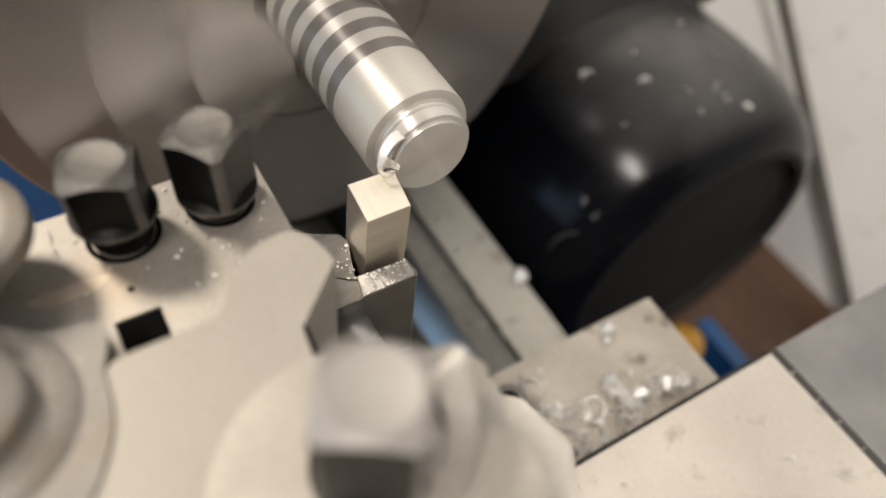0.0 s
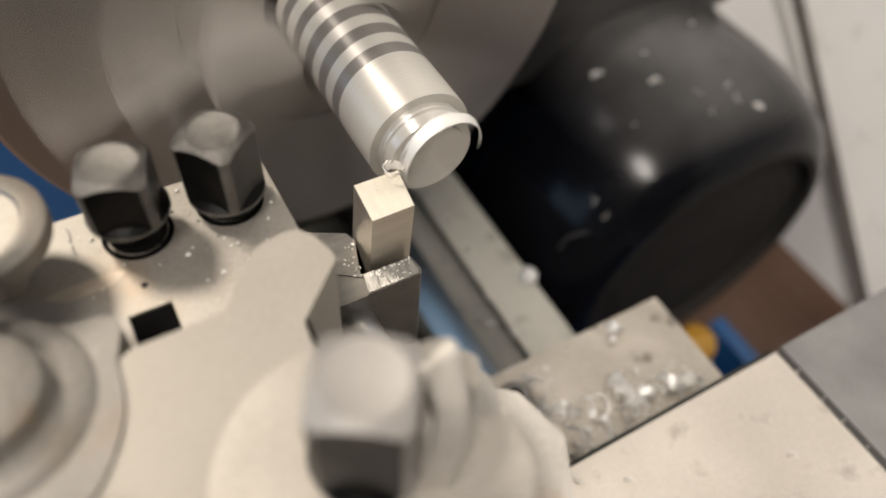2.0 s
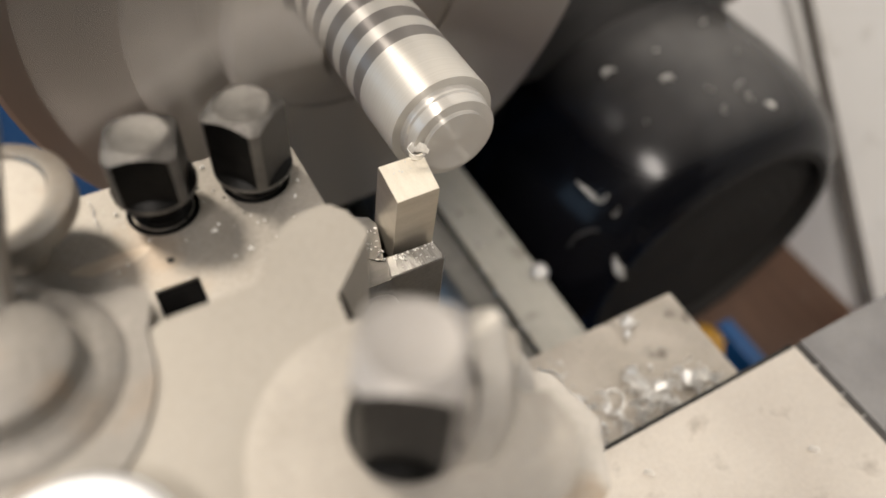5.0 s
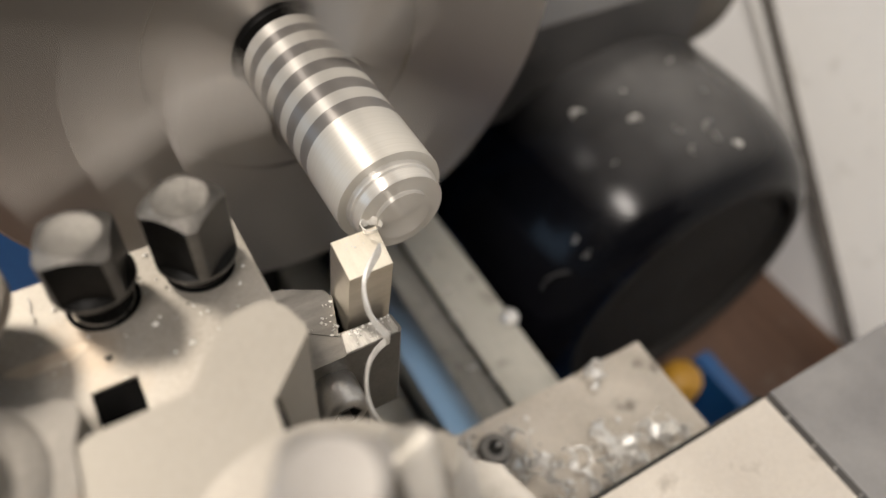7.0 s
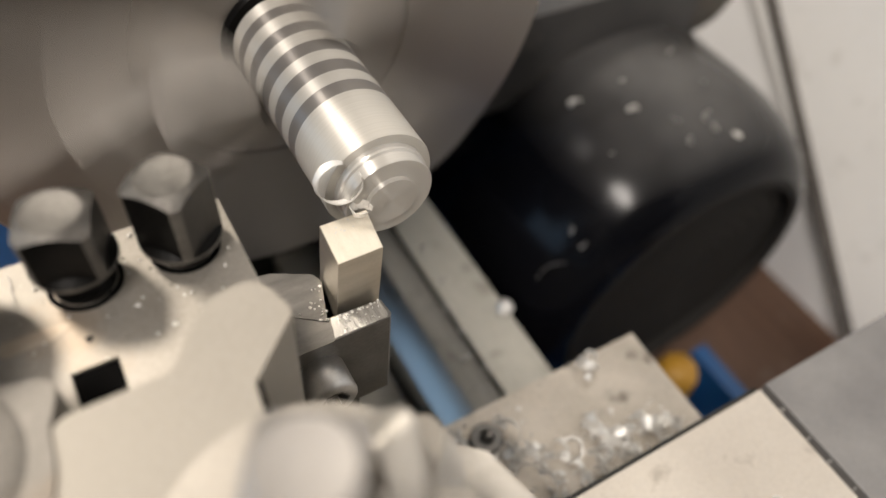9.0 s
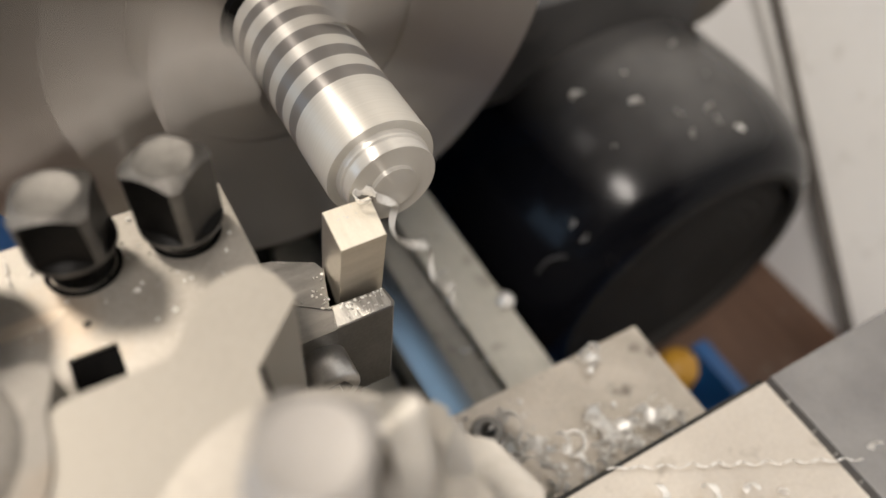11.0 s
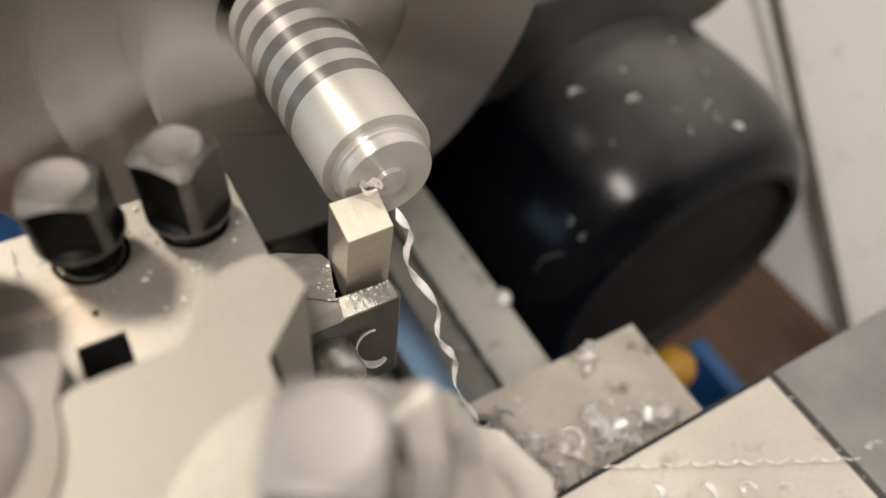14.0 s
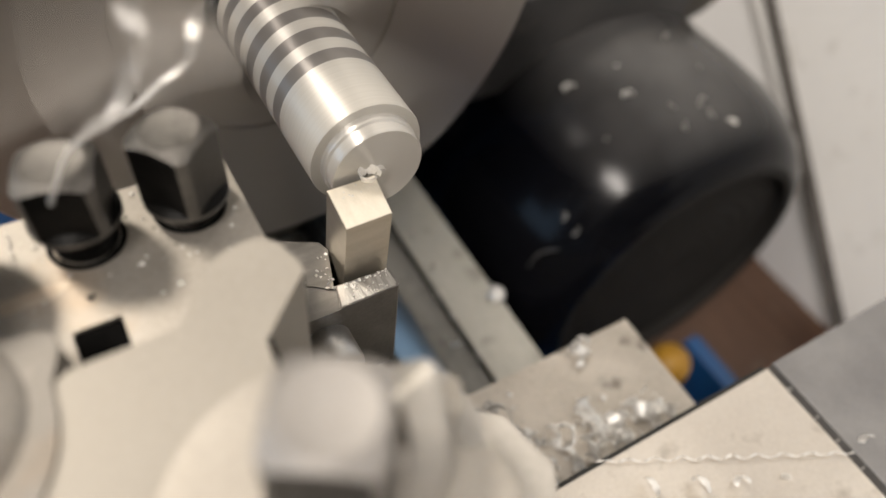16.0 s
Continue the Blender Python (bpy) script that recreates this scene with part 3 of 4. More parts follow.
def tool_post():
    p = thing("tool_post", -40, -30, -55.5, "worn steel turret tool post with black clamping bolts", "tool post")
    xs, ys = [-74, -47.8, -42.2, -30, -23], [-58, -25.0, -16.6, -13, 3.2]
    gone = {(1, 1), (3, 0)}
    part("body", grid_block(xs, ys, gone, -40, 9.2, 0.4), BRIGHT, p)
    part("base", box(-74, -23, -58, -4, -55.4, -40, 0.6), BRIGHT, p)
    plate = [(-47.9, -27.0), (-37.2, -26.9), (-35.9, -25.6), (-34.3, -23.0), (-30.9, -19.8), (-29.4, -19.2), (-26.2, -18.9), (-24.9, -19.4), (-23.6, -21.2), (-22.6, -24.6), (-22.7, -25.7), (-29.6, -32.3), (-30.0, -36), (-30.5, -57), (-72, -57), (-72, -40), (-60, -34), (-52, -29)]
    part("clamp_plate", prism(plate, -39.8, 17.5, 0.35), PLATE, p, "flat bright plate with cut corners")
    # solid black strip, painting the shade inside a narrow groove
    part("groove_shade", prism([(-29.55, -31.9), (-28.95, -31.75), (-29.2, -36), (-29.95, -36)], -2, 16.9, 0), VOID, p, "black strip painting the shade of a groove beside the plate")
    # black plug just below the top paints the shade inside the hole
    part("recess_shade", box(-47.7, -42.3, -24.9, -16.7, -39, 8.8, 0.05), VOID, p, "black plug painting the shade of a square hole")
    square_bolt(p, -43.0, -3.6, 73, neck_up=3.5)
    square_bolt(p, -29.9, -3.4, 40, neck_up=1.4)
    square_bolt(p, -30.3, -50.6, 57, base=18.4, up=17.0, size=4.7, neck_up=0.1, top=RUB_AND_GLEAM)
    lobes = []
    for k in range(72):
        a = 5.0 * k
        r = 17.2 + 2.6 * math.exp(-((a - 22) / 9) ** 2) - 2.8 * math.exp(-((a - 2) / 9) ** 2) + 1.8 * math.exp(-((a - 335) / 16) ** 2) - 2.0 * math.exp(-((a - 196) / 10) ** 2)
        lobes.append((-31.0 + 0.9 * r * math.cos(radians(a)), -52.2 + 0.9 * r * math.sin(radians(a))))
    part("boss", prism(lobes, -40, 18.6, 1.2, segments=3), BRIGHT, p, "round worn boss with a notched rim")
    bm = round_bar([(14.0, 10.9), (11.4, 13.5), (9.4, 19), (8.6, 24), (8.2, 27), (7.9, 28.2), (7.5, 28.6), (7.1, 28.2), (6.8, 25.6), (5.0, 25.3), (5.0, 10.9)], (0, 0, 0), n=96, closed=False)
    for v in bm.verts:
        a = math.atan2(v.co.y, v.co.x)
        k = 1 + 0.07 * max(0.0, (v.co.xy.length - 5) / 8) * math.cos(3 * (a - 0.35))
        rise = 0.2 + 0.72 * max(0.0, math.cos(a)) ** 0.8 + 0.08 * math.exp(-((a - 0.27) / 0.3) ** 2)
        z = v.co.z if v.co.z < 11 else 10.9 + (v.co.z - 10.9) * rise
        if v.co.xy.length < 7.3:
            v.co = Vector((v.co.x * 0.9 - 29.9, v.co.y * 0.9 - 50.3, z))
        else:
            k += 0.1 * math.exp(-((a - 0.27) / 0.25) ** 2)
            v.co = Vector((v.co.x * k - 27.6, v.co.y * k - 49.6, z))
    part("collar", bm, GRIMY, p, "worn lobed collar")
    part("flange", prism([(-16, -66), (-8, -62), (-4, -54), (-6, -46), (-12, -41), (-20, -38), (-26, -66)], -40, 2, 3, segments=4), GRIMY, p, "sandy grimy flange")
    # locking nut: a stack of stepped discs with its lever boss
    nut = part("locking_nut", round_bar([(13.5, 9), (13.5, 13), (12.5, 14), (11.2, 14.2), (11.2, 18), (10.2, 19), (7.5, 19.3), (7.0, 20.5), (7.0, 22), (5.8, 23)], (-63, -28, 0), n=72), NUT, p, "stepped round locking nut")
    cam_edge = []
    for k in range(60):
        r = 12.2 + 3.6 * math.exp(-((6 * k - 30) / 13) ** 2) + 1.2 * math.exp(-((6 * k - 290) / 25) ** 2)
        cam_edge.append((-62.0 + r * math.cos(radians(6 * k)), -30.5 + r * math.sin(radians(6 * k))))
    part("cam_washer", prism(cam_edge, 9.1, 18.0, 1.6, segments=3), NUT, nut, "dull washer with one pointed lobe")
    foot, tip = Vector((-66.5, -27, 16)), Vector((-57.5, -2.9, 38.0))
    bm = round_bar([(5.0, 0), (4.2, 5), (3.7, 14), (4.0, 0.8 * (tip - foot).length), (3.2, (tip - foot).length)], (0, 0, 0), n=32)
    bm.transform(Matrix.Translation(foot) @ (tip - foot).to_track_quat("Z", "Y").to_matrix().to_4x4())
    part("lever", bm, CHUCK, nut, "steel locking lever")
    part("thumb_disc", round_bar([(3, 9), (3, 17), (8.6, 17.2), (9, 18), (9, 20.4), (8.4, 21), (6.4, 21.2), (6, 20.6), (2, 20.6)], (-60.5, -4.5, 0), n=64), BRIGHT, p, "dull round thumb disc")
    part("stop_ring", round_bar([(9.6, 17.2), (9.6, 22.0), (8.6, 23.0), (6.6, 23.0), (5.8, 22.2), (5.8, 17.2)], (-61.0, -52.0, 0), n=56, closed=False), PALE, p, "pale round collar")
    return p


def tool_holder():
    h = thing("tool_holder", -14, -8, -22, "milled steel tangential tool holder with socket screw", "tool holder")
    part("shank", box(-70, -18, -11, 1.5, -24, -11.6, 0.4), HOLDER, h)
    part("head", prism([(-19.9, 2.8), (-17.7, 2.4), (-11.3, -1.0), (-10.6, -3), (-13.0, -10.8), (-18.2, -7.2), (-21, -6)], -36, -11.3, 0.3), HOLDER, h)
    jaw = prism([(-13.6, -14.7), (-3.6, -14.7), (-3.0, -14.0), (-3.4, -10.8), (-12.6, -10.4)], -34.5, -11.2, 0.3)
    part("clamp_block", jaw, HOLDER, h, "milled clamp block with bright sawn top")
    part("sawn_top", prism([(-13.3, -14.5), (-3.9, -14.5), (-3.6, -13.9), (-3.8, -11.1), (-12.4, -10.7)], -11.19, -11.02, 0.04), SAWN, h, "bright sawn top face")
    part("lower_block", prism([(-20, -14.2), (-9.2, -14.2), (-9.0, -4), (-20, -4)], -46, -34.6, 0.5), HOLDER, h)
    part("front_cheek", prism([(-21, -14.55), (-13.2, -14.66), (-12.4, -11), (-18, -7.3), (-21, -7)], -34.4, -11.5, 0.15), HOLDER, h)
    c = (-16.5, -14.4, -19.0)
    bm = round_bar([(4.1, 0.4), (4.25, 0), (4.25, -5.9), (4.1, -6.3), (3.7, -6.6), (2.35, -6.65), (2.25, -6.3), (2.2, -4.6)], c, "y", 48)
    turned_about(bm, c, rx=-3)
    screw = part("cap_screw", bm, ZINC, h, "bright hexagon socket screw")
    bm = round_bar([(2.6, -6.72), (2.6, -6.5), (2.3, -6.5), (2.25, -4.7), (2.3, -4.7), (2.3, -6.72)], c, "y", 6, closed=False)
    turned_about(bm, c, rx=-3)
    part("socket", bm, HOLDER, screw)
    bit = thing("tool_bit", -6, -5, -11, "square ground tool steel bit with a slanted top", "tool bit")
    bm = bmesh.new()
    top = [(-9.4, -0.9, 0.3), (-9.8, -8.9, -0.3), (-1.9, -8.6, -0.6), (-1.0, -0.7, 0.0)]
    low = [(-10.9, -1.9, -22), (-11.6, -10.4, -22), (-3.9, -10.2, -22), (-3.2, -1.8, -22)]
    tv, lv = [bm.verts.new(v) for v in top], [bm.verts.new(v) for v in low]
    bm.faces.new(tv)
    bm.faces.new(lv[::-1])
    for i in range(4):
        j = (i + 1) % 4
        bm.faces.new((tv[i], lv[i], lv[j], tv[j]))
    bevelled(bm, 0.07, 1)
    part("blade", bm, HSS, bit)
    inset = bmesh.new()
    mid = sum((Vector(v) for v in top), Vector()) / 4
    lid = [inset.verts.new(Vector(v).lerp(mid, 0.03) + Vector((0, 0, 0.03))) for v in top]
    skirt = [inset.verts.new(Vector(v).lerp(mid, 0.02) - Vector((0, 0, 0.03))) for v in top]
    inset.faces.new(lid)
    inset.faces.new(skirt[::-1])
    for i in range(4):
        inset.faces.new((lid[i], skirt[i], skirt[(i + 1) % 4], lid[(i + 1) % 4]))
    part("ground_face", inset, GROUND, bit, "freshly ground scratched top face")
    return [h, bit]


def arc_chip(radius, width, sweep, rise, seed, thick=0.14):
    """A broad chip bent into part of a ring, ragged along one edge; it lies round the local z axis."""
    rng = random.Random(seed)
    bm = bmesh.new()
    rows = []
    steps = max(8, int(sweep / 14))
    for i in range(steps + 1):
        s = i / steps
        a = radians(sweep * s)
        r = radius * (1 - 0.25 * s)
        w = width * (0.7 + 0.5 * rng.random()) * (1 - 0.5 * abs(2 * s - 1) ** 3)
        out = Vector((math.cos(a), math.sin(a), 0))
        c = out * r + Vector((0, 0, rise * s))
        up = Vector((0.25 * math.cos(a), 0.25 * math.sin(a), 0.97))
        rows.append([bm.verts.new(c + up * w / 2 + out * thick / 2), bm.verts.new(c - up * w / 2 + out * thick / 2),
                     bm.verts.new(c - up * w / 2 - out * thick / 2), bm.verts.new(c + up * w / 2 - out * thick / 2)])
    for a, b in zip(rows, rows[1:]):
        for i in range(4):
            bm.faces.new((a[i], a[(i + 1) % 4], b[(i + 1) % 4], b[i]))
    bm.faces.new(rows[0])
    bm.faces.new(rows[-1][::-1])
    return bm


def crumb(seed, size=1.0):
    """A small torn flake of metal."""
    rng = random.Random(seed)
    bm = bmesh.new()
    bmesh.ops.create_icosphere(bm, subdivisions=1, radius=size / 2)
    for v in bm.verts:
        v.co = Vector((v.co.x * rng.uniform(0.5, 1.5), v.co.y * rng.uniform(0.4, 1.2), v.co.z * rng.uniform(0.2, 0.6)))
    return bm


def loose(name, bm, label, category="metal chip", group=""):
    ob = finish(name, bm, CHIP, Vector((0, 0, 0)), 60)
    return tagged(ob, label, category, group)


def put(ob, x, y, z, rx=0, ry=0, rz=0):
    m = pose(x / 1000, y / 1000, z / 1000 + AXIS, rx, ry, rz)
    ob.matrix_basis = m
    return ob


def chips():
    rng = random.Random(11)
    moving = []
    pool = [loose("metal_chip", arc_chip(2.4, 2.2, 230, 1.2, 1), "bright curled aluminium chip lying on the saddle", group="chips on the saddle"),
            loose("metal_chip", arc_chip(1.6, 1.3, 300, 1.6, 2), "bright curled aluminium chip lying on the saddle", group="chips on the saddle"),
            loose("metal_chip", curl(7, 0.9, 3.2, 1.0, 3), "bright twisted aluminium chip lying on the saddle", group="chips on the saddle"),
            loose("metal_chip", arc_chip(3.0, 1.7, 150, 0.6, 4), "bright bent aluminium chip lying on the saddle", group="chips on the saddle"),
            loose("metal_chip", crumb(5, 1.8), "small bright aluminium crumb lying on the saddle", group="chips on the saddle")]
    spots = [(-1, -14.5), (3, -14), (5, -19), (13, -15.5), (22, -17), (23, -21), (12, -22.5), (1, -16.8), (9.6, -16.7), (8.1, -20.7), (11, -24), (21, -24.5), (27.5, -27.2), (31.4, -30.1), (34.6, -31.5), (39.9, -31.4),
             (46.2, -31.4), (49.7, -28.2), (48.4, -34.3), (53.7, -34.6), (58.5, -35.5), (61.4, -38.7), 
             (19.9, -28.6), (21.1, -32.6), (10.8, -27.3), (40.6, -35.1), (34.4, -34.1), (29.2, -34.9), (55.4, -37.2), (43.5, -37.0), (24, -36), (14, -31)]
    first = list(pool)
    for i, (x, y) in enumerate(spots):
        k = (0, 1, 4, 3, 1, 0, 2, 4, 1, 0)[i % 10]
        src = first[k]
        m = (x, y, -75.9 + (1.2, 0.7, 1.0, 0.9, 0.5)[k], rng.uniform(-25, 25) + (80 if k == 2 else 0), rng.uniform(-25, 25), rng.uniform(0, 360))
        if src is not None and src in pool:
            put(src, *m)
            pool.remove(src)
        else:
            copy_thing(src, pose(m[0] / 1000, m[1] / 1000, m[2] / 1000 + AXIS, *m[3:])).scale = [rng.uniform(1.05, 1.95)] * 3
    for i in range(150):
        near = i % 3 == 0
        x = rng.uniform(-2, 30) if near else rng.uniform(24, 66)
        y = rng.uniform(-43, -14) if near else -44 + rng.random() ** 2 * 14
        copy_thing(first[4], pose(x / 1000, y / 1000, (-75.75) / 1000 + AXIS, rng.uniform(0, 360), rng.uniform(0, 360), rng.uniform(0, 360)) @ Matrix.Identity(4)).scale = [rng.uniform(0.4, 1.15)] * 3
    # broad torn flakes heaped round the screw and along the slide
    flakes = [loose("metal_flake", arc_chip(2.6, 3.6, 110, 0.8, 141, 0.3), "broad torn aluminium flake lying on the saddle", group="flakes on the saddle"),
              loose("metal_flake", arc_chip(1.8, 3.0, 250, 1.6, 142, 0.3), "broad curled aluminium flake lying on the saddle", group="flakes on the saddle")]
    for i, (x, y, k) in enumerate(((23.5, -23.4, 1.0), (11.6, -18.4, 0.9), (12.2, -22.6, 0.8), (19.8, -26.6, 1.1), (23.6, -29.5, 1.2), (16.0, -25.4, 0.8), (8.6, -16.6, 0.8), (43.0, -27.4, 1.1), (44.5, -31.4, 1.0), (47.0, -34.2, 1.1), (50.0, -36.0, 0.9),
                                   (55.6, -36.2, 1.2), (58.4, -38.2, 1.0), (28.4, -30.6, 0.7), (31.5, -33.0, 0.7), (51.6, -15.4, 1.1), (54.4, -16.6, 0.9), (50.0, -18.2, 0.6))):
        m = pose(x / 1000, y / 1000, -0.0746 + AXIS, rng.uniform(40, 80) * (1 if i % 2 else -0.4), rng.uniform(-30, 30), rng.uniform(0, 360))
        ob = flakes[i] if i < 2 else copy_thing(flakes[i % 2], m)
        ob.matrix_basis = m
        ob.scale = [k] * 3
    # chips caught on the motor
    dust = loose("metal_chip", arc_chip(1.5, 1.6, 200, 0.5, 21), "pale aluminium chip stuck on the black motor", group="chips on the motor")
    for i, (x, y, z) in enumerate([(115.9, 75.8, -79.6), (129.0, 60.2, -74.7), (139.3, 49.2, -73.7), (139.0, 40.1, -76.1), (150.0, 45.4, -73.4), (151.0, 40.5, -74.8), (156.7, 35.6, -76.8), (95.9, 35.5, -104.0), (94.2, 42.0, -102.1), (114.8, 51.1, -82.0), (160.7, 78.3, -71.1), (133.9, 73.7, -72.8), (159.6, 58.6, -70.4)]):
        m = pose(x / 1000, y / 1000, z / 1000 + 0.0007 + AXIS, rng.uniform(-20, 20), rng.uniform(-40, 0), rng.uniform(0, 360))
        size = (2.4, 1.9, 1.0, 1.2, 1.7, 1.6, 1.4, 1.6, 1.8, 0.6, 0.9, 0.7, 0.6)[i]
        ob = dust if i == 0 else copy_thing(dust, m)
        ob.matrix_basis = m
        ob.scale = (size * rng.uniform(0.7, 1.2), 0.55 * size, 0.75 * size)
    for x, y, k in ((40.6, 25.0, 40), (44.5, 44.9, 130), (46, 60, 10), (40.4, 9, 200), (36.5, 16, 90), (40.8, 34, 300)):
        tagged(copy_thing(first[1], pose(x / 1000, y / 1000, -0.1056 + AXIS, 20, 10, k)), "curled aluminium chip caught on the lathe bed", group="chips on the bed").scale = [0.8] * 3
    smear = loose("oil_streak", arc_chip(11, 2.4, 75, 0.5, 33, 0.2), "pale greasy streak on the black motor side", "streak")
    smear.data.materials[0] = CAST
    smear.matrix_basis = pose(0.0845, 0.0300, -0.1170 + AXIS, 8, -63, 40)
    # chips on the cross slide, which travel with it
    flat = loose("metal_chip", arc_chip(2.6, 2.0, 60, 0.2, 31), "flat bright chip lying on the cross slide", group="chips on the slide")
    put(flat, 24.4, -54.5, -54.6, 20, 10, 40)
    moving.append(flat)
    for x, y, r in ((59.3, -66.8, 100), (14.9, -49.5, 10), (78.4, -52, 70), (78.6, -60, 20), (78.5, -66, 140), (78.6, -73, 80)):
        moving.append(copy_thing(flat, pose(x / 1000, y / 1000, -0.0546 + AXIS, 60 if x > 77 else 5, 80, r)))
        if x > 77:
            moving[-1].scale = [0.5] * 3
            moving[-1].location.z -= 0.002
    # crumbs in the corner round the bit and on the post
    bm = bmesh.new()
    for i in range(90):
        if i < 45:
            s = rng.random()
            x, y, z = (-11.5 + 7.8 * s, -11.0 - rng.random() ** 2 * 3.2, -10.95)
        elif i < 62:
            s = rng.random()
            x, y, z = (-11.2 - 1.2 * s - rng.random() ** 2 * 5, -2.5 - 8 * s + rng.uniform(-1, 1), -11.2)
        else:
            x, y, z = rng.uniform(-52, -26), rng.uniform(-17, 1), 9.3
        c = crumb(200 + i, rng.uniform(0.25, 0.8) * (0.7 if i > 61 else 1))
        c.transform(Matrix.Translation((x, y, z)) @ pose(0, 0, 0, rng.uniform(0, 90), 0, rng.uniform(0, 360)))
        me = bpy.data.meshes.new("join")
        c.to_mesh(me)
        c.free()
        bm.from_mesh(me)
        bpy.data.meshes.remove(me)
    crumbs = tagged(finish("metal_crumbs", bm, CHIP, Vector((0, 0, 0))), "fine bright metal crumbs scattered round the tool", "metal crumbs", kind="stuff")
    crumbs.location = (0, 0, AXIS)
    moving.append(crumbs)
    fleck = loose("dark_fleck", crumb(90, 1.1), "small dark fleck on the tool post", "fleck")
    fleck.data.materials[0] = IRON_AND_SHADE
    put(fleck, -44.7, -12.7, 9.4, 0, 0, 30)
    moving.append(fleck)
    for x, y, k in ((-40.7, -6.7, 0.5), (-37.9, -2.0, 0.45), (-35.1, -5.2, 0.4), (-33.5, -9.0, 0.35)):
        moving.append(copy_thing(fleck, pose(x / 1000, y / 1000, 0.0093 + AXIS, 0, 0, 40 * x)))
        moving[-1].scale = [k] * 3
    spark = loose("metal_chip", crumb(95, 0.9), "tiny bright metal crumb on the tool post", group="crumbs on the post")
    put(spark, -38.1, -10.4, 9.4, 0, 0, 30)
    moving.append(spark)
    for x, y, k in ((-34.8, -15.3, 0.9), (-37.1, -15.7, 0.6), (-24.8, -6.4, 0.7), (-36.0, 1.6, 0.8), (-38.6, 1.9, 0.6), (-48.9, -2.2, 0.7), (-31.5, -11.5, 0.5)):
        moving.append(copy_thing(spark, pose(x / 1000, y / 1000, 0.0094 + AXIS, 0, 0, 70 * x)))
        moving[-1].scale = [k] * 3
    outline = [(4.6 * math.cos(q) * (1 + 0.2 * math.sin(3 * q)), 1.5 * math.sin(q) * (1 + 0.25 * math.cos(2 * q))) for q in np.arange(28) * 2 * math.pi / 28]
    stain_bm = prism([(u, v) for u, v in outline], 0, 0.03, 0)
    stain = tagged(finish("rust_stain", stain_bm, RUST, Vector((0, 0, 0))), "thin brown rust stain on the tool post", "stain")
    put(stain, -51.3, -9.9, 9.21, 0, 0, -12)
    moving.append(stain)
    burr = loose("metal_burr", arc_chip(1.9, 1.9, 285, 1.2, 120), "crumpled bright burr caught at the tool tip", "metal chip")
    put(burr, -2.3, -1.7, 0.75, 35, 20, 120)
    moving.append(burr)
    for i in range(9):
        moving.append(copy_thing(spark, pose(rng.uniform(-9, -2) / 1000, rng.uniform(-4.5, -1.1) / 1000, 0.00012 + AXIS, 0, 0, rng.uniform(0, 360))))
        moving[-1].scale = [rng.uniform(0.3, 0.55)] * 3
        tagged(moving[-1], "tiny bright crumb on the ground tool face", group="crumbs on the tool")
    thread = loose("metal_thread", turned_about(curl(5, 0.35, 4, 0.3, 41, 0.1), (0, 0, 0), rx=90), "thin wavy metal thread lying on the tool post", "metal chip")
    put(thread, -51.5, -3.8, 9.45, 0, 0, -70)
    moving.append(thread)
    return moving


